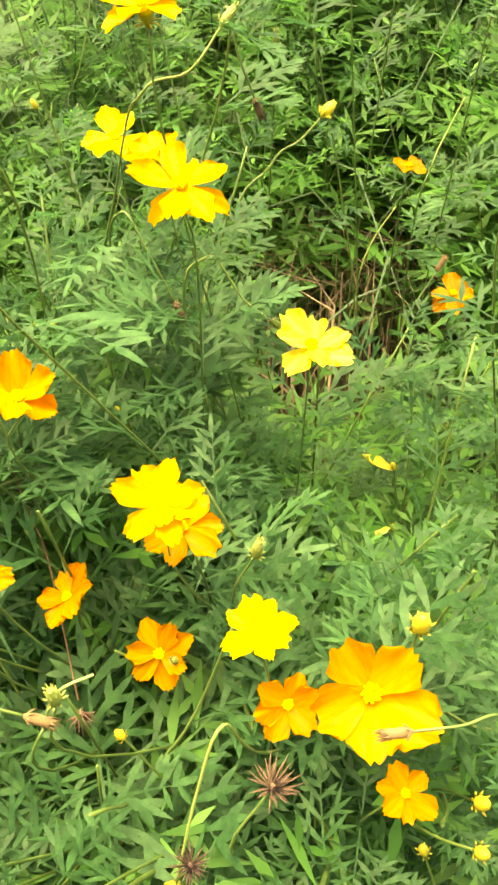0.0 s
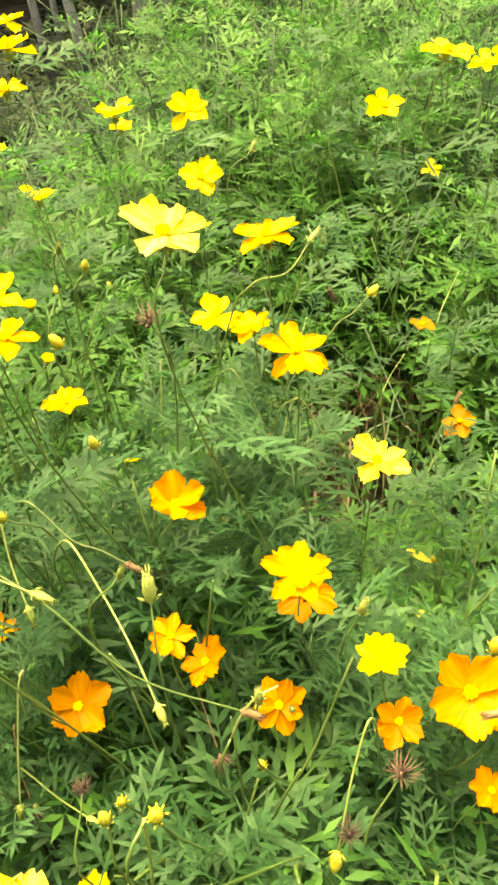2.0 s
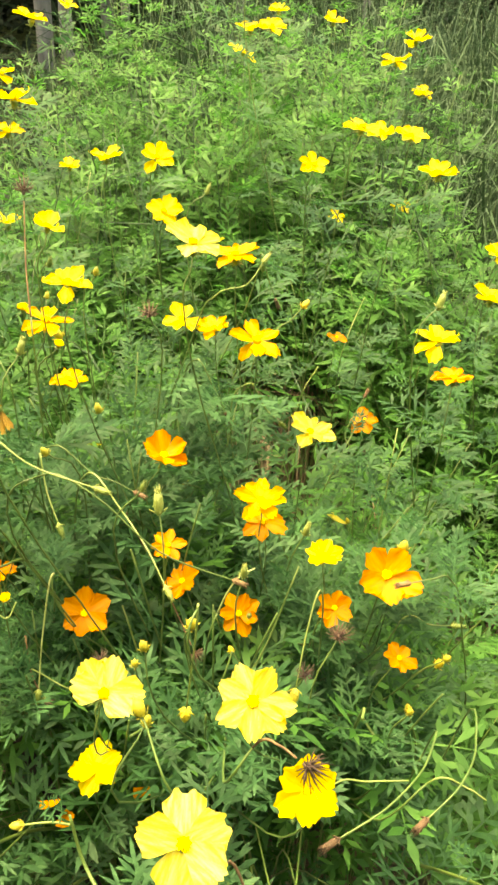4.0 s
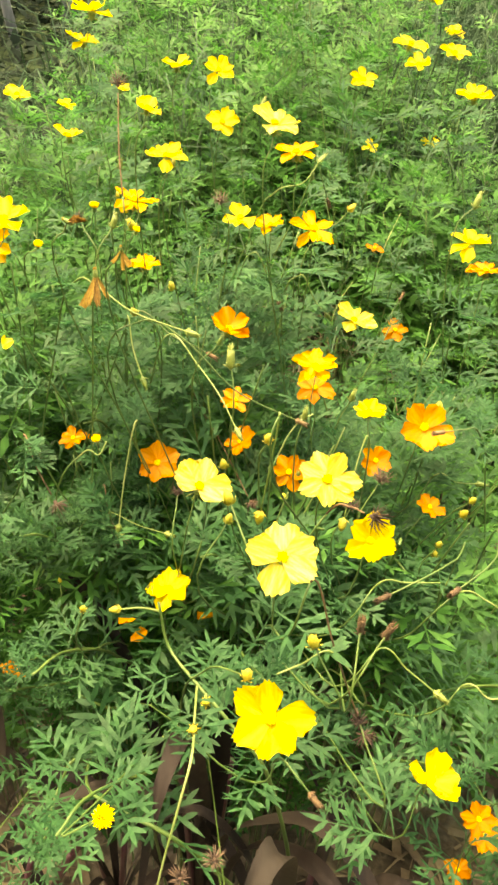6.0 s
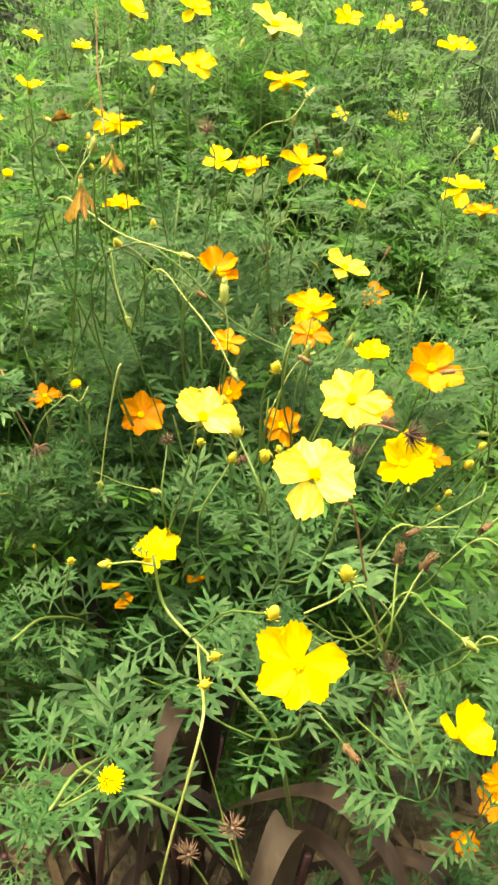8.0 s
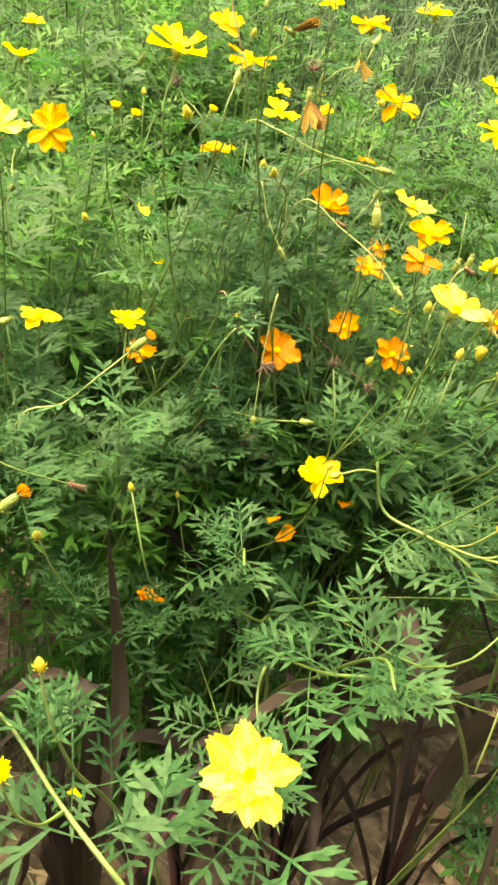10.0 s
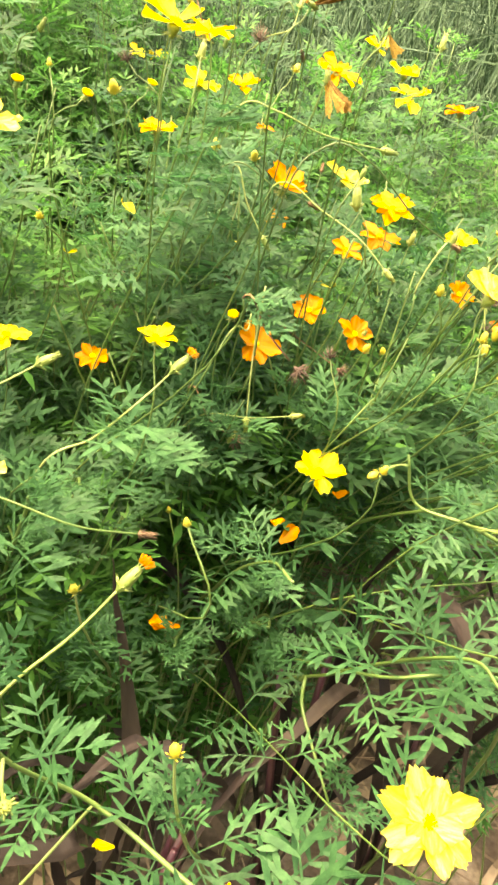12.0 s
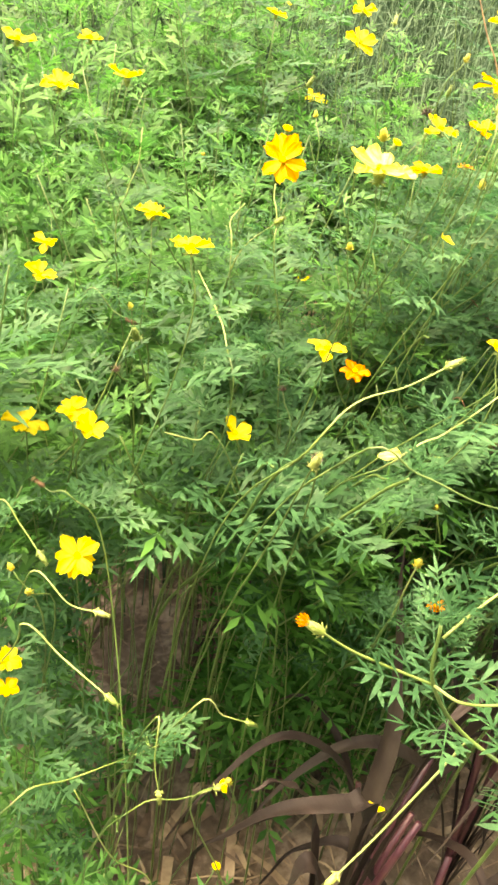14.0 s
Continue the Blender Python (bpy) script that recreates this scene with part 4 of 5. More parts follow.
flower(-0.053, 0.132, 1.268, (-0.06, -0.60, 0.80), "lemon", 5, 0.052, 0.35, (165, 95, 28, -32, -108))
flower(-0.012, 0.219, 1.262, (-0.11, -0.55, 0.83), "lemon", 7, 0.052, 0.30)
flower(-0.106, 0.267, 1.213, (0.20, -0.39, 0.90), "lemon", 5, 0.055, 0.35, (150, 98, 50, -25, -70))
flower(0.015, 0.173, 1.244, (-0.05, -0.58, 0.81), "yellow", 6, 0.042, 0.75)
flower(-0.055, 0.090, 1.155, (-0.16, -0.59, 0.79), "yellow", 6, 0.062, 0.20, (152, 106, 12, -44, -90, -138))
flower(-0.134, 0.373, 0.974, (-0.01, -0.15, 0.99), "yellow", 6, 0.061, 0.35)
flower(0.083, 0.107, 1.043, (0.34, -0.12, 0.93), "yellow", 5, 0.048, 0.70)
flower(0.234, 0.213, 0.745, (-0.08, -0.34, 0.94), "orange", 7, 0.047, 0.20)
flower(-0.285, 0.467, 1.355, (0.09, -0.06, 0.99), "yellow", 7, 0.052, 0.40)
flower(-0.140, 0.496, 1.409, (-0.03, -0.10, 0.99), "yellow", 7, 0.042, 0.30)
flower(-0.161, 0.553, 1.434, (0.19, -0.13, 0.97), "yellow", 5, 0.030, 0.50)
flower(-0.178, 0.595, 1.331, (0.14, -0.02, 0.99), "gold", 8, 0.054, 0.15)
flower(-0.084, 0.984, 1.385, (0.14, -0.52, 0.85), "yellow", 7, 0.048, 0.30)
flower(-0.273, 0.989, 1.412, (0.10, -0.24, 0.97), "yellow", 8, 0.050, 0.25)
flower(-0.141, 0.888, 1.407, (0.02, -0.11, 0.99), "yellow", 6, 0.044, 0.30)
flower(-0.175, 0.680, 1.222, (0.06, -0.02, 1.00), "gold", 7, 0.044, 0.20)
flower(-0.395, 0.520, 1.099, (0.08, -0.16, 0.98), "yellow", 7, 0.046, 0.25)
flower(-0.430, 0.449, 1.295, (-0.03, -0.08, 1.00), "lemon", 8, 0.057, 0.30)
flower(-0.357, 0.707, 1.231, (-0.38, -0.69, 0.62), "gold", 8, 0.059, 0.20)
flower(-0.486, 0.527, 1.013, (0.32, -0.31, 0.90), "yellow", 5, 0.038, 0.60)
flower(-0.560, 0.505, 1.223, (0.05, 0.03, 1.00), "yellow", 7, 0.039, 0.35)
flower(-0.338, 1.224, 1.216, (0.09, -0.01, 1.00), "yellow", 6, 0.064, 0.30)
flower(-0.076, 0.987, 1.314, (0.11, -0.55, 0.83), "yellow", 6, 0.054, 0.30)
flower(-0.278, 1.579, 1.219, (-0.02, -0.16, 0.99), "yellow", 6, 0.052, 0.30)
flower(-0.335, 0.034, 1.040, (-0.30, -0.37, 0.88), "lemon", 9, 0.062, 0.30)
flower(-0.268, 0.620, 0.998, (-0.05, -0.20, 0.98), "orange", 7, 0.043, 0.20)
flower(0.034, 0.955, 1.597, (0.09, -0.01, 1.00), "yellow", 6, 0.039, 0.30)
flower(0.232, 1.552, 1.502, (0.08, -0.26, 0.96), "yellow", 6, 0.048, 0.40)
flower(0.085, 1.661, 1.473, (-0.06, -0.04, 1.00), "yellow", 7, 0.061, 0.25)
flower(0.080, 1.771, 1.420, (0.04, -0.12, 0.99), "yellow", 6, 0.073, 0.20)
flower(0.699, 2.507, 1.233, (0.14, -0.28, 0.95), "yellow", 7, 0.078, 0.20)
flower(0.359, 1.583, 1.302, (-0.10, -0.34, 0.94), "yellow", 7, 0.062, 0.30)
flower(0.294, 1.642, 1.109, (-0.14, -0.37, 0.92), "yellow", 6, 0.046, 0.30)
flower(0.534, 1.972, 1.036, (-0.22, -0.25, 0.94), "yellow", 6, 0.066, 0.30)
flower(-0.348, 1.713, 1.470, (0.15, -0.01, 0.99), "yellow", 6, 0.074, 0.30)
flower(-0.258, 0.979, 1.452, (0.05, 0.08, 1.00), "yellow", 7, 0.061, 0.30)
flower(-0.303, 1.137, 1.456, (-0.03, -0.05, 1.00), "yellow", 6, 0.046, 0.30)
flower(-0.303, 1.943, 1.478, (0.28, -0.26, 0.92), "yellow", 6, 0.050, 0.30)
flower(0.155, 0.423, 1.058, (0.26, -0.26, 0.93), "orange", 6, 0.037, 0.30)
flower(0.173, 1.960, 1.485, (-0.08, -0.20, 0.98), "yellow", 6, 0.055, 0.30)
flower(0.155, 1.907, 1.456, (0.12, -0.41, 0.90), "yellow", 7, 0.069, 0.30)
flower(0.498, 1.931, 1.438, (-0.04, -0.01, 1.00), "yellow", 7, 0.076, 0.30)
flower(0.466, 1.960, 1.390, (-0.04, -0.14, 0.99), "yellow", 7, 0.078, 0.25)
flower(0.416, 1.010, 1.252, (0.03, -0.15, 0.99), "yellow", 7, 0.050, 0.30)
flower(0.365, 0.882, 1.237, (0.01, -0.14, 0.99), "yellow", 7, 0.058, 0.30)
flower(-0.286, 0.877, 1.354, (0.12, 0.01, 0.99), "yellow", 7, 0.029, 0.30)
flower(0.160, 0.136, 1.046, (-0.02, -0.13, 0.99), "yellow", 6, 0.029, 0.30)
flower(0.164, 0.141, 0.916, (-0.17, -0.25, 0.95), "orange", 7, 0.036, 0.20)
flower(0.211, 0.200, 0.685, (-0.04, -0.05, 1.00), "orange", 7, 0.041, 0.20)
flower(-0.344, 0.355, 1.174, (0.08, -0.01, 1.00), "yellow", 7, 0.031, 0.30)
flower(-0.461, 1.409, 1.238, (0.08, -0.30, 0.95), "yellow", 6, 0.062, 0.30)
flower(-0.494, 1.071, 1.234, (0.01, -0.26, 0.97), "yellow", 8, 0.056, 0.25)
flower(-0.577, 0.870, 1.094, (-0.03, -0.08, 1.00), "yellow", 7, 0.036, 0.20)
flower(-0.603, 0.806, 1.082, (0.25, -0.24, 0.94), "yellow", 6, 0.040, 0.40)
flower(-0.669, 0.637, 0.996, (-0.01, 0.06, 1.00), "yellow", 7, 0.055, 0.20)
flower(-0.629, 0.605, 1.023, (0.04, -0.23, 0.97), "yellow", 7, 0.037, 0.30)
flower(-0.621, 0.579, 1.014, (0.05, -0.41, 0.91), "yellow", 6, 0.039, 0.40)
flower(-0.659, 0.503, 0.924, (-0.16, -0.43, 0.89), "yellow", 8, 0.050, 0.15)
flower(-0.743, 0.447, 0.875, (0.15, -0.52, 0.84), "yellow", 7, 0.028, 0.30)
flower(-0.748, 0.433, 0.854, (-0.02, -0.17, 0.99), "gold", 6, 0.026, 0.30)
flower(-0.496, 0.736, 1.170, (0.09, 0.03, 1.00), "yellow", 7, 0.042, 0.30)


def fallen_petal(x, y, z, across, colour, turn):
    """A loose petal caught on the leaves."""
    ob = new("fallen_petal", petal_for(colour, 0.7, 0.6, turn))
    ob.matrix_basis = pose(x, y, z, -25 + 9 * turn, 20, 70 * turn) @ Matrix.Diagonal((across, across, across, 1))
    tagged(ob, {"lemon": "pale yellow", "yellow": "bright yellow", "orange": "curled orange"}[colour] + " fallen petal caught on green leaves", "petal", "fallen petals")


fallen_petal(-0.172, 0.374, 0.928, 0.022, "orange", 2)
fallen_petal(-0.178, 0.362, 0.905, 0.024, "orange", 4)
fallen_petal(0.172, 0.732, 0.972, 0.03, "lemon", 1)
fallen_petal(0.168, 0.69, 0.945, 0.028, "lemon", 2)
fallen_petal(-0.475, 0.33, 1.115, 0.02, "lemon", 3)
fallen_petal(-0.303, 0.476, 1.216, 0.018, "yellow", 0)
fallen_petal(-0.079, 0.386, 0.925, 0.028, "orange", 2)
fallen_petal(-0.297, 0.344, 0.86, 0.03, "orange", 1)
fallen_petal(-0.321, 0.364, 0.859, 0.024, "orange", 3)
fallen_petal(-0.389, 0.275, 0.654, 0.022, "yellow", 1)
fallen_petal(-0.169, 0.894, 0.997, 0.026, "yellow", 2)


def withered_flower(x, y, z, across, hang):
    """A spent flower whose shrivelled petals hang together below its head; hang: the way that they point."""
    r = random.Random(round(x * 1000))
    tip, n = Vector((x, y, z)), Vector((-hang[0], -hang[1], 0.6 - hang[2])).normalized()
    foot, line = stem_from_ground(tip, (0.1, -0.2, 0.95), r)
    ob = thing("faded_cosmos", *foot, "withered cosmos flower with shrivelled brown-orange petals hanging", "plant", "cosmos buds and spent heads")
    part("stem", tube_mesh("stem", [p - foot for p in curve_through(line, 5)], 0.0009, 0.0007, STEM), ob)
    head = put_head("spent", ob, facing(tip - foot, n, across * 0.32))
    part("floret_tip", TIP_MESH, head, Matrix.Translation((0, 0, 0.45)) @ Matrix.Diagonal((0.6, 0.6, 0.5, 1)), "dry orange florets")["kind"] = "stuff"
    for k in range(5):
        d = Vector(hang).normalized() + Vector((r.uniform(-0.22, 0.22), r.uniform(-0.22, 0.22), r.uniform(-0.1, 0.1)))
        m = along(tip - foot, d, (r.uniform(-1, 1), -1, 0.4), across * r.uniform(0.75, 1.1))
        part("shrivelled_petal", SHRIVELLED, ob, m @ Matrix.Diagonal((0.34, 1, 1.3, 1)))


SHRIVELLED = petal_mesh("shrivelled_petal", 0.6, 0.7, 2, surface("petal_withered", (0.18, 0.1, 0.03), (0.34, 0.21, 0.05), (0.54, 0.39, 0.09), 14, 0.7, 0.4, 0.3))
withered_flower(-0.197, 0.397, 1.338, 0.026, (0.05, -0.1, -1))
withered_flower(-0.218, 0.402, 1.381, 0.022, (0.9, -0.1, 0.15))
withered_flower(-0.172, 0.371, 1.372, 0.014, (0.1, 0, -1))

# ---- long bare stems ----
stalk("spent", (-0.137, 0.510, 1.220), (-0.108, 0.476, 1.204), (-0.084, 0.442, 1.187), (-0.067, 0.416, 1.164))
stalk("spent", (-0.182, 0.519, 1.235), (-0.176, 0.501, 1.206), (-0.165, 0.484, 1.179))
stalk("dead", (-0.173, 0.540, 1.230), (-0.136, 0.517, 1.214), (-0.115, 0.513, 1.207), (-0.096, 0.508, 1.198))
stalk("spent", (-0.171, 0.461, 1.142), (-0.184, 0.446, 1.081), (-0.192, 0.430, 1.017))
stalk("spent", (-0.015, 0.745, 1.295), (0.018, 0.733, 1.313), (0.038, 0.747, 1.335))
stalk("dead", (0.036, 0.770, 1.335), (0.045, 0.756, 1.312), (0.055, 0.752, 1.287))
stalk("bud", (0.061, 0.795, 1.224), (0.081, 0.804, 1.238), (0.096, 0.812, 1.252))
stalk("dead", (-0.037, 0.734, 1.220), (-0.018, 0.719, 1.197), (-0.001, 0.709, 1.162))
stalk("spent", (0.024, 0.710, 1.202), (0.046, 0.712, 1.167), (0.067, 0.720, 1.141))
stalk("bare", (-0.020, 0.414, 1.143), (-0.006, 0.412, 1.178), (0.009, 0.417, 1.185))
stalk("bud", (0.065, 0.406, 1.168), (0.054, 0.388, 1.139), (0.044, 0.361, 1.095))
stalk("bare", (0.149, 1.089, 0.939), (0.163, 1.109, 0.971), (0.187, 1.128, 1.003))
stalk("dead", (0.179, 0.801, 1.045), (0.172, 0.814, 1.066), (0.199, 0.841, 1.109))
stalk("bare", (0.207, 1.020, 1.112), (0.220, 1.037, 1.140), (0.234, 1.053, 1.165))
stalk("spent", (0.169, 0.464, 1.072), (0.194, 0.460, 1.065), (0.220, 0.459, 1.063))
stalk("bud_down", (-0.043, 0.285, 1.276), (-0.045, 0.286, 1.239), (-0.051, 0.288, 1.167))
stalk("seed", (-0.030, 0.134, 1.246), (-0.014, 0.123, 1.200), (-0.000, 0.118, 1.160), (0.017, 0.109, 1.116))
stalk("bare", (0.061, 0.267, 1.100), (0.087, 0.267, 1.102), (0.119, 0.265, 1.104))
stalk("spent", (0.045, 0.181, 1.116), (0.067, 0.170, 1.103), (0.092, 0.157, 1.088))
stalk("bare", (-0.012, 0.117, 1.191), (-0.034, 0.113, 1.184), (-0.051, 0.110, 1.177))
stalk("seed", (-0.266, 0.363, 1.192), (-0.255, 0.346, 1.170), (-0.240, 0.329, 1.149))
stalk("seed", (-0.190, 0.591, 1.344), (-0.194, 0.615, 1.376), (-0.196, 0.650, 1.425))
stalk("bare", (-0.225, 0.431, 1.120), (-0.209, 0.429, 1.119), (-0.201, 0.437, 1.131))
stalk("bare", (0.154, 0.293, 1.061), (0.181, 0.287, 1.056), (0.197, 0.280, 1.048))
stalk("bare", (0.151, 0.221, 1.013), (0.172, 0.212, 1.004), (0.187, 0.211, 1.004))
stalk("spent", (-0.224, 0.465, 1.299), (-0.200, 0.445, 1.301), (-0.168, 0.423, 1.289), (-0.118, 0.404, 1.281))
stalk("dead", (-0.162, 0.425, 1.279), (-0.120, 0.411, 1.268), (-0.071, 0.394, 1.225), (-0.010, 0.393, 1.193))
stalk("budded", (-0.434, 0.350, 1.086), (-0.397, 0.340, 1.111), (-0.367, 0.327, 1.145), (-0.345, 0.325, 1.165), via=((-0.36, 0.75, 0.0), (-0.42, 0.5, 0.85)))
stalk("seed", (-0.121, 0.630, 1.083), (-0.097, 0.591, 1.062), (-0.081, 0.566, 1.049), (-0.044, 0.479, 1.022))
stalk("seed", (-0.215, 0.499, 1.021), (-0.208, 0.473, 0.997), (-0.196, 0.452, 0.986))
stalk("spent", (-0.218, 0.480, 0.995), (-0.171, 0.447, 1.003), (-0.138, 0.425, 1.011))
stalk("spent", (-0.545, 0.327, 1.136), (-0.509, 0.329, 1.168), (-0.475, 0.318, 1.182), (-0.445, 0.312, 1.197), via=((-0.48, 0.75, 0.0), (-0.55, 0.46, 0.9)))
stalk("spent", (-0.432, 0.664, 1.130), (-0.421, 0.653, 1.162), (-0.407, 0.625, 1.192))
stalk("bare", (-0.427, 0.678, 1.153), (-0.423, 0.692, 1.173), (-0.406, 0.694, 1.190))
stalk("bare", (-0.406, 0.626, 1.194), (-0.404, 0.640, 1.213), (-0.400, 0.647, 1.225))
stalk("spent", (-0.722, 0.526, 0.993), (-0.710, 0.506, 0.976), (-0.700, 0.484, 0.957))
stalk("spent", (-0.732, 0.422, 0.942), (-0.709, 0.391, 0.923), (-0.682, 0.356, 0.900))
stalk("spent", (-0.707, 0.478, 0.944), (-0.686, 0.448, 0.923), (-0.665, 0.432, 0.919))
stalk("bare", (-0.497, 0.809, 1.171), (-0.480, 0.820, 1.199), (-0.468, 0.840, 1.234))
stalk("bare", (-0.497, 0.544, 1.107), (-0.478, 0.610, 1.116), (-0.464, 0.679, 1.124))
stalk("dead", (-0.654, 0.536, 0.970), (-0.670, 0.548, 0.972), (-0.676, 0.555, 0.976))
stalk("bare", (-0.523, 0.503, 1.034), (-0.538, 0.508, 1.028), (-0.565, 0.527, 1.031))
stalk("dead", (-0.555, 0.770, 1.075), (-0.537, 0.743, 1.057), (-0.524, 0.731, 1.050))

stalk("dead", (0.15, 0.31, 1.09), (0.115, 0.24, 1.16), (0.075, 0.195, 1.187), (0.039, 0.177, 1.183), via=((0.2, 0.52, 0.0), (0.18, 0.42, 0.7)))
stalk("dead", (0.185, 0.33, 1.09), (0.16, 0.26, 1.15), (0.13, 0.215, 1.175), (0.1, 0.192, 1.174), via=((0.26, 0.52, 0.0), (0.22, 0.43, 0.7)))
stalk("dead", (0.185, 0.42, 1.165), (0.165, 0.41, 1.175), (0.142, 0.406, 1.174))
stalk("seed", (-0.01, 0.2, 1.25), (0.0, 0.188, 1.263), (0.008, 0.177, 1.267))
stalk("dead", (-0.05, 0.075, 1.13), (-0.04, 0.062, 1.135), (-0.028, 0.051, 1.125))

stalk("spent", (-0.756, 0.38, 0.769), (-0.704, 0.39, 0.75), (-0.623, 0.4, 0.733), (-0.591, 0.403, 0.733), via=((-0.76, 0.5, 0.0), (-0.79, 0.42, 0.6)))
stalk("spent", (-0.582, 0.38, 0.808), (-0.556, 0.37, 0.79), (-0.53, 0.363, 0.773), via=((-0.64, 0.55, 0.0), (-0.63, 0.43, 0.6)))
stalk("spent", (-0.634, 0.36, 0.842), (-0.64, 0.345, 0.8), (-0.639, 0.334, 0.765), via=((-0.67, 0.5, 0.0), (-0.65, 0.41, 0.65)))
stalk("pompom", (-0.645, 0.37, 0.691), (-0.6, 0.36, 0.69), (-0.566, 0.356, 0.69), via=((-0.69, 0.46, 0.0), (-0.69, 0.4, 0.55)))
stalk("bare", (-0.622, 0.37, 0.524), (-0.669, 0.375, 0.609), (-0.705, 0.38, 0.747), via=((-0.6, 0.45, 0.0), (-0.6, 0.4, 0.3)))
stalk("dead", (-0.519, 0.31, 1.136), (-0.485, 0.275, 1.137), (-0.448, 0.252, 1.12), (-0.405, 0.248, 1.1), via=((-0.44, 0.75, 0.0), (-0.52, 0.45, 0.88)))

# ---- buds and spent heads ----
head_on_stem("bud", -0.047, 0.311, 1.231, .016)
head_on_stem("bud", 0.173, 0.691, 0.944, .012)
head_on_stem("bud", 0.170, 0.731, 0.978, .012)
head_on_stem("bud", -0.029, 0.111, 1.210, .017)
head_on_stem("bud", -0.079, 0.280, 1.166, .014)
head_on_stem("seed", 0.014, 0.107, 1.125, .03)
head_on_stem("seed", 0.086, 0.401, 1.115, .045)
head_on_stem("pompom", -0.167, 0.044, 1.115, .024)
head_on_stem("pompom", -0.213, 0.448, 1.125, .016)
head_on_stem("spent", 0.071, 0.517, 1.144, .02)
head_on_stem("bud", -0.006, 0.447, 1.050, .012)
head_on_stem("bud", -0.095, 0.389, 1.101, .014)
head_on_stem("bud", -0.266, 0.436, 0.922, .01)
head_on_stem("spent", -0.197, 0.569, 1.319, .02)
head_on_stem("seed", -0.532, 0.331, 1.123, .02)
head_on_stem("bud", -0.073, 0.098, 1.192, .015, ((-0.12, 0.5, 0.0), (-0.12, 0.32, 0.8), (-0.1, 0.17, 1.1)))
head_on_stem("pompom", -0.286, 0.609, 1.272, .016)
head_on_stem("seed", -0.241, 0.624, 1.298, .03)
head_on_stem("seed", -0.090, 0.051, 1.039, .035)
head_on_stem("seed", -0.115, 0.067, 0.974, .035)
head_on_stem("dead", 0.004, 0.120, 1.215, .018)
head_on_stem("dead", 0.025, 0.123, 1.206, .018)
head_on_stem("bud", 0.183, 0.383, 1.103, .014)
head_on_stem("bud", 0.149, 0.357, 1.064, .013)
head_on_stem("bud", -0.082, 0.256, 1.211, .018)
head_on_stem("bud", -0.083, 0.334, 1.184, .014)
head_on_stem("bud", -0.140, 0.692, 1.342, .013)
head_on_stem("spent", -0.086, 0.455, 1.245, .014)
head_on_stem("spent", -0.002, 0.401, 1.197, .018)
head_on_stem("seed", 0.051, 0.367, 1.106, .035)
head_on_stem("bud", 0.198, 0.425, 1.047, .018)
head_on_stem("bud", 0.173, 0.415, 0.993, .014)
head_on_stem("spent", -0.016, 0.989, 1.346, .018)
head_on_stem("bud", 0.153, 0.463, 1.165, .02)
head_on_stem("spent", 0.057, 0.922, 1.264, .02)
head_on_stem("bud", -0.050, 0.686, 1.080, .012)
head_on_stem("spent", 0.017, 0.503, 1.037, .02)
head_on_stem("bud", -0.236, 1.142, 1.117, .015)
head_on_stem("spent", -0.218, 0.884, 1.279, .02)
head_on_stem("pompom", -0.255, 0.867, 1.223, .022)
head_on_stem("pompom", -0.183, 0.682, 1.264, .016)
head_on_stem("bud", -0.221, 0.857, 1.245, .012)
head_on_stem("bud", -0.174, 0.503, 1.248, .014)
head_on_stem("bud", -0.340, 0.584, 1.177, .012)
head_on_stem("spent", -0.074, 0.469, 1.218, .028)
head_on_stem("seed", -0.085, 0.644, 1.317, .04)
head_on_stem("spent", 0.227, 0.691, 1.316, .024)
head_on_stem("seed", -0.126, 0.403, 1.090, .03)
head_on_stem("bud", -0.204, 0.239, 1.096, .011)
head_on_stem("bud", -0.356, 0.271, 1.073, .01)
head_on_stem("spent", -0.192, 0.448, 0.984, .018)
head_on_stem("bud", -0.715, 0.470, 0.928, .012)
head_on_stem("bud", -0.725, 0.490, 0.944, .011)
head_on_stem("bud", -0.583, 0.305, 0.789, .011)
head_on_stem("bud", -0.517, 0.397, 0.614, .016)
head_on_stem("pompom", -0.536, 0.369, 0.488, .018)
head_on_stem("bud", -0.553, 0.650, 1.105, .012)
head_on_stem("spent", -0.541, 0.320, 1.131, .02)
head_on_stem("spent", -0.554, 0.633, 1.083, .024)
head_on_stem("seed", -0.578, 0.622, 1.050, .02)
head_on_stem("seed", -0.433, 0.531, 1.052, .02)
head_on_stem("bud", -0.139, 0.620, 1.222, .016)
head_on_stem("bud", -0.194, 0.745, 1.246, .022)

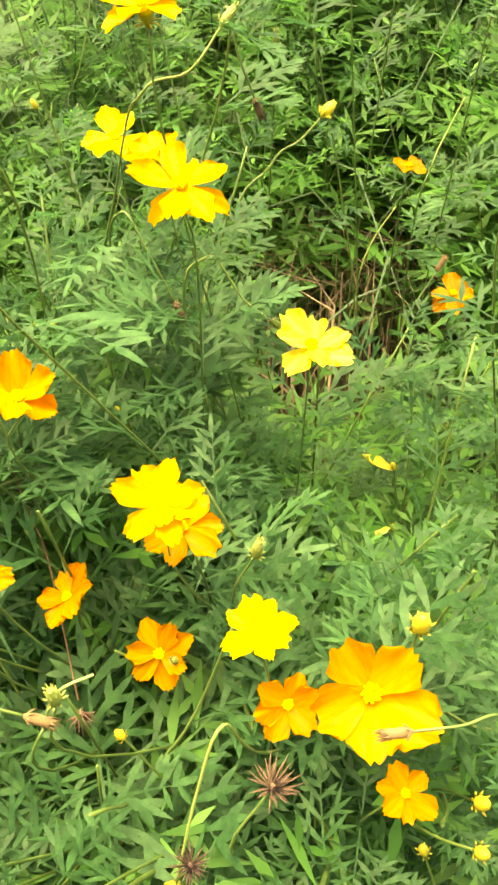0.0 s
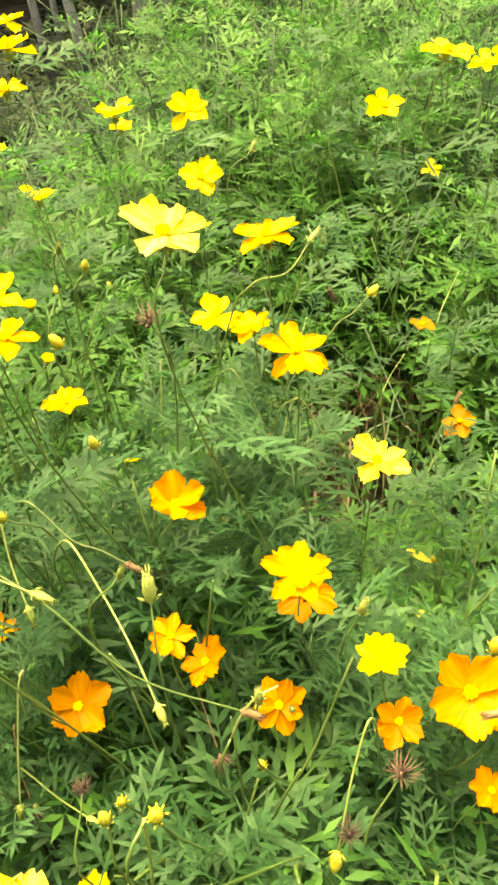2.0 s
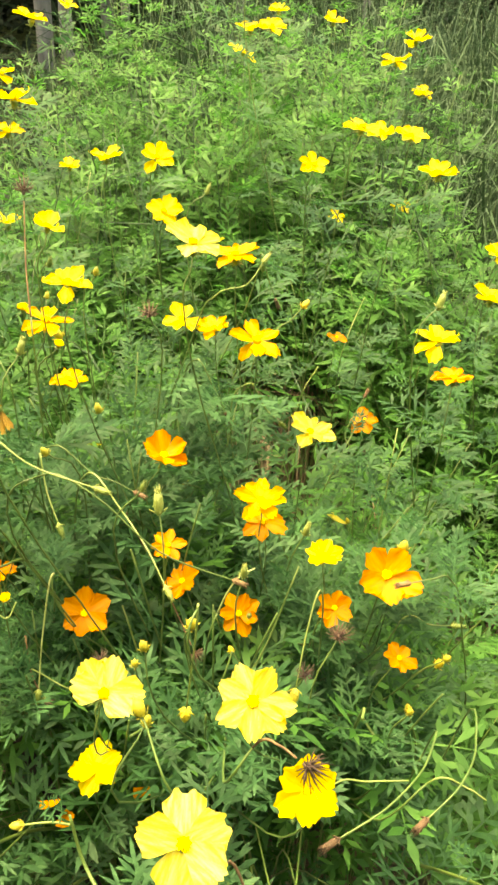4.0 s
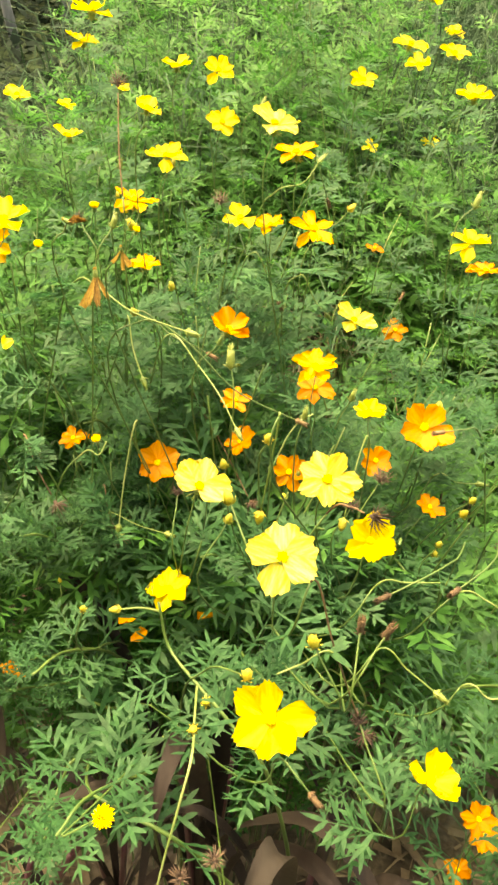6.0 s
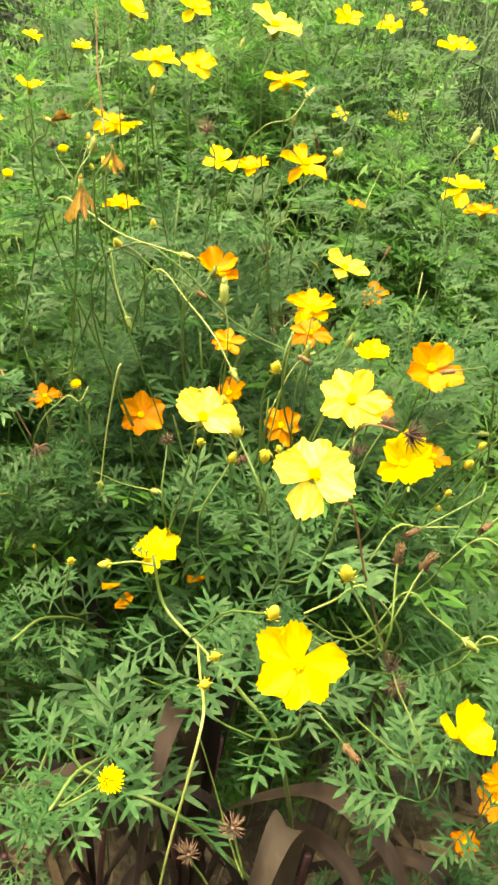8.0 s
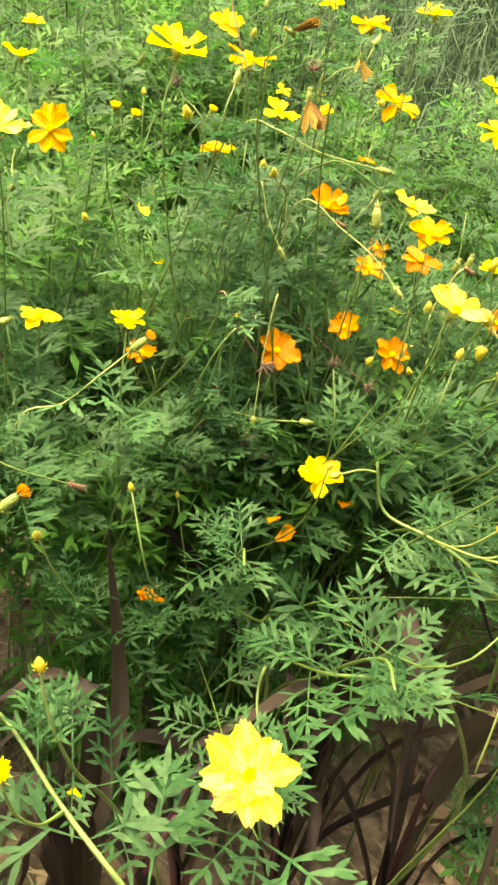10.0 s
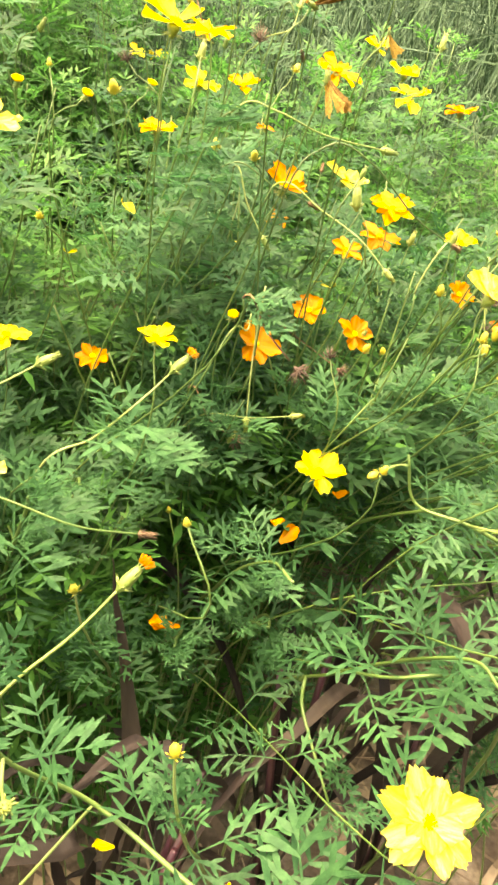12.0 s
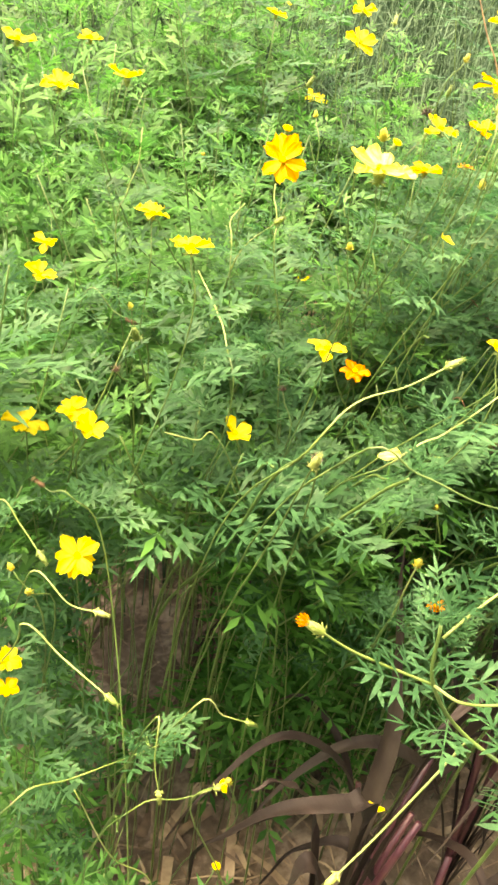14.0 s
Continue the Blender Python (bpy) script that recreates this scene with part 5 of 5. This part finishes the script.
# ---- leafy plants of the bed ----
def leafy_spray(seed, *places, via=(), leafy=0.36, clear=0.054, label="leaning green cosmos stem with feathery divided leaves"):
    """A long stem that leans out of the bed, leafy over its last stretch, with a tuft of young leaves at its end."""
    r = random.Random(seed)
    pts = [Vector(p) for p in places]
    foot = Vector(via[0]) if via else Vector((pts[0].x + r.uniform(-0.02, 0.1), pts[0].y + r.uniform(0.14, 0.22), 0))
    foot.z = ground_height(foot.x, foot.y) - 0.01
    ob = thing("cosmos_plant", *foot, label, "plant", "cosmos bed")
    low = foot.lerp(pts[0], 0.25)
    low.z = pts[0].z * 0.65
    line = [p - foot for p in curve_through([foot, *(via[1:] or [low]), *pts], 6)]
    part("stem", tube_mesh("stem", line, 0.0026, 0.0012, STEM, 7), ob)
    total = sum((b - a).length for a, b in zip(line, line[1:]))
    gone, wanted, turn = 0.0, total - leafy * r.uniform(0.88, 1.12), r.uniform(0, 3)
    for a, b in zip(line, line[1:]):
        step = (b - a).length
        while gone + step > wanted:
            q = a.lerp(b, max(0.0, (wanted - gone) / step))
            left = total - wanted
            ln = (0.045 + min(0.045, left * 0.25)) * r.uniform(0.8, 1.15)
            for e in (0, math.pi):
                w = turn + e + r.uniform(-0.3, 0.3)
                d = Vector((math.cos(w), math.sin(w), r.uniform(0.0, 0.5))) + (b - a).normalized() * 0.5
                STEM_LEAVES.append((ob, q, d, ln, r.randrange(8), clear))
            wanted += r.uniform(0.036, 0.052) + (0.02 if left > 0.25 else 0)
            turn += 1.57
        gone += step
    for k in range(5):
        d = Vector((math.cos(k * 1.26), math.sin(k * 1.26), 0.7)) + (line[-1] - line[-2]).normalized()
        STEM_LEAVES.append((ob, line[-1], d, r.uniform(0.028, 0.045), r.randrange(8), clear))
    return ob


def branch(ob, kind, *places):
    """A bare stalk that leaves the stem of a plant, with the head at its end."""
    pts = [Vector(p) - ob.location for p in places]
    part("flower_stalk", tube_mesh("flower_stalk", curve_through(pts, 6), 0.0011, 0.0008, PALE_STEM), ob, None, "long bare pale stalk")
    if kind == "bare":
        return
    ahead = (pts[-1] - pts[-2]).normalized()
    size = {"spent": 0.0105, "budded": 0.0125, "pompom": 0.022, "bud": 0.009}[kind]
    put_head(kind, ob, facing(pts[-1] + ahead * size * 0.5, ahead, size))


# the long plant that leans out over the bed's corner, and what it carries
corner = leafy_spray(1300, (-0.405, 0.035, 0.945), (-0.437, 0.095, 0.957), (-0.468, 0.171, 0.96), (-0.52, 0.179, 1.038), (-0.528, 0.183, 1.094),
                     via=((-0.33, 0.2, 0.0), (-0.335, 0.1, 0.55), (-0.37, 0.035, 0.85)), leafy=0.34,
                     label="long leaning cosmos plant with leaves, buds and spent heads")
branch(corner, "spent", (-0.468, 0.171, 0.96), (-0.505, 0.166, 0.932), (-0.545, 0.162, 0.9), (-0.58, 0.158, 0.88))
branch(corner, "budded", (-0.526, 0.18, 1.085), (-0.508, 0.178, 1.103), (-0.482, 0.177, 1.12), (-0.455, 0.177, 1.144))
branch(corner, "budded", (-0.52, 0.179, 1.038), (-0.548, 0.197, 1.05), (-0.573, 0.208, 1.065), (-0.595, 0.216, 1.084))
branch(corner, "spent", (-0.52, 0.179, 1.038), (-0.53, 0.15, 1.06), (-0.536, 0.125, 1.09), (-0.541, 0.107, 1.119))
branch(corner, "pompom", (-0.435, 0.09, 0.956), (-0.452, 0.065, 0.99), (-0.465, 0.048, 1.035), (-0.471, 0.039, 1.081))
# a leafy stem that leans over the purple grass
front = leafy_spray(1321, (-0.03, 0.165, 0.93), (-0.07, 0.185, 1.0), (-0.103, 0.215, 1.022), (-0.13, 0.255, 1.025), (-0.14, 0.27, 1.07), via=((0.04, 0.26, 0.0), (0.02, 0.2, 0.6)), leafy=0.2, clear=0.03)
branch(front, "bud", (-0.095, 0.208, 1.018), (-0.098, 0.175, 1.05), (-0.097, 0.153, 1.084))
branch(front, "bud", (-0.103, 0.215, 1.022), (-0.106, 0.15, 1.06), (-0.107, 0.121, 1.096))
branch(front, "bare", (-0.106, 0.15, 1.06), (-0.108, 0.105, 1.085), (-0.117, 0.08, 1.06), (-0.13, 0.06, 1.0), (-0.138, 0.05, 0.94))
branch(front, "bud", (-0.138, 0.268, 1.06), (-0.155, 0.268, 1.065), (-0.175, 0.268, 1.063))
low = leafy_spray(1301, (-0.385, 0.15, 0.83), (-0.42, 0.13, 0.93), (-0.435, 0.127, 0.985), via=((-0.3, 0.26, 0.0), (-0.33, 0.19, 0.6)), leafy=0.13)
branch(low, "bud", (-0.435, 0.127, 0.985), (-0.44, 0.128, 1.02), (-0.442, 0.129, 1.051))
low = leafy_spray(1318, (-0.33, 0.42, 0.72), (-0.37, 0.37, 0.83), (-0.392, 0.342, 0.89), leafy=0.2)
branch(low, "bud", (-0.392, 0.342, 0.89), (-0.412, 0.32, 0.95), (-0.425, 0.303, 1.005))
leafy_spray(1319, (-0.1, 0.12, 0.9), (-0.17, 0.14, 0.945), (-0.204, 0.178, 0.92), (-0.212, 0.27, 0.845), via=((0.02, 0.3, 0.0), (0.0, 0.16, 0.6)), leafy=0.24)
leafy_spray(1320, (-0.218, 0.25, 0.84), (-0.241, 0.219, 0.848), (-0.257, 0.15, 0.815), via=((-0.12, 0.4, 0.0), (-0.16, 0.34, 0.55)), leafy=0.05)
SPRAYS = (((-0.15, 0.4, 0.74), (-0.196, 0.33, 0.82), (-0.233, 0.32, 0.86)), ((-0.2, 0.42, 0.8), (-0.237, 0.31, 0.95), (-0.26, 0.25, 0.99)),
          ((-0.25, 0.42, 0.74), (-0.29, 0.36, 0.82), (-0.315, 0.325, 0.86)), ((-0.15, 0.26, 0.8), (-0.19, 0.13, 0.99), (-0.21, 0.08, 1.02)),
          ((-0.05, 0.4, 0.84), (-0.05, 0.27, 0.98), (-0.04, 0.22, 1.02)),
          ((0.05, 0.46, 0.85), (0.02, 0.37, 1.06), (0.02, 0.34, 1.1)), ((0.13, 0.46, 0.85), (0.11, 0.37, 1.05), (0.1, 0.34, 1.08)),
          ((0.1, 0.3, 0.75), (0.12, 0.19, 0.93), (0.13, 0.15, 0.96)), ((0.2, 0.36, 0.8), (0.2, 0.25, 0.97), (0.2, 0.21, 1.0)),
          ((-0.62, 0.5, 0.5), (-0.62, 0.42, 0.72), (-0.63, 0.38, 0.77)), ((-0.66, 0.5, 0.4), (-0.65, 0.42, 0.6), (-0.66, 0.38, 0.64)),
          ((-0.05, 0.56, 0.8), (-0.068, 0.46, 0.94), (-0.07, 0.42, 0.98)), ((0.0, 0.52, 0.82), (0.02, 0.43, 0.97), (0.03, 0.4, 1.0)),
          ((-0.15, 0.56, 0.85), (-0.19, 0.48, 0.96), (-0.21, 0.45, 1.0)), ((0.2, 0.55, 0.8), (0.19, 0.45, 0.98), (0.18, 0.42, 1.02)),
          ((-0.5, 0.5, 0.88), (-0.53, 0.39, 1.06), (-0.545, 0.33, 1.13)), ((-0.42, 0.48, 0.86), (-0.44, 0.36, 1.04), (-0.455, 0.31, 1.1)),
          ((-0.4, 0.58, 0.78), (-0.41, 0.5, 0.9), (-0.42, 0.45, 0.93)), ((-0.33, 0.56, 0.82), (-0.35, 0.47, 0.96), (-0.37, 0.42, 1.0)),
          ((-0.46, 0.58, 0.85), (-0.48, 0.48, 1.0), (-0.5, 0.43, 1.04)),
          ((-0.05, 0.5, 0.85), (-0.08, 0.4, 1.0), (-0.1, 0.36, 1.04)), ((0.05, 0.6, 0.86), (0.06, 0.5, 1.0), (0.07, 0.46, 1.04)),
          ((-0.25, 0.56, 0.82), (-0.28, 0.46, 0.97), (-0.3, 0.42, 1.01)), ((0.1, 0.5, 0.85), (0.12, 0.42, 0.98), (0.13, 0.38, 1.0)),
          ((-0.2, 0.68, 0.9), (-0.22, 0.58, 1.05), (-0.24, 0.54, 1.08)), ((-0.4, 0.7, 0.9), (-0.43, 0.6, 1.05), (-0.45, 0.56, 1.08)),
          ((-0.08, 0.72, 0.92), (-0.1, 0.62, 1.07), (-0.12, 0.58, 1.1)), ((0.05, 0.74, 0.92), (0.04, 0.64, 1.07), (0.03, 0.6, 1.1)))
for k, places in enumerate(SPRAYS):
    leafy_spray(1330 + k, *places, leafy=0.22 if places[-1][1] < 0.26 or places[-1][2] < 0.9 or places[-1][0] < -0.48 else 0.36)
for tx, ty, h, seed in ((-0.1, 0.36, 1.06, 909), (-0.13, 0.5, 1.04, 914), (-0.2, 0.56, 1.03, 915), (-0.02, 0.5, 1.05, 916)):
    lx, ly = -rnd.uniform(-0.12, 0.12), -rnd.uniform(0.15, 0.32)
    leafy_plant(tx - lx, ty - ly, h, True, seed, 0.8, (lx, ly), 0.08)
# low leafy growth under the taller plants
for k, (tx, ty) in enumerate(((-0.3, 0.66), (-0.18, 0.62), (-0.05, 0.72), (-0.22, 0.84), (-0.1, 0.9), (-0.7, 0.4),
                              (-0.7, 0.5), (-0.7, 0.34), (0.05, 0.62), (-0.68, 0.28), (-0.34, 0.74), (-0.3, 0.86), (-0.64, 0.76), (-0.72, 0.62), (-0.66, 0.9))):
    leafy_plant(tx, ty, 0.5 + 0.04 * (k % 5) + (0.2 if 9 < k < 12 else -0.06 if tx < -0.45 else 0), False, 930 + k, 0.22)
for k, (tx, ty, h) in enumerate(((-0.6, 0.86, 0.86), (-0.66, 0.98, 0.8), (-0.56, 1.02, 0.9), (-0.62, 1.16, 0.95), (-0.52, 1.2, 1.0))):
    leafy_plant(tx, ty, h, False, 960 + k, 0.3)
leaf_the_stems()
plant_bed()
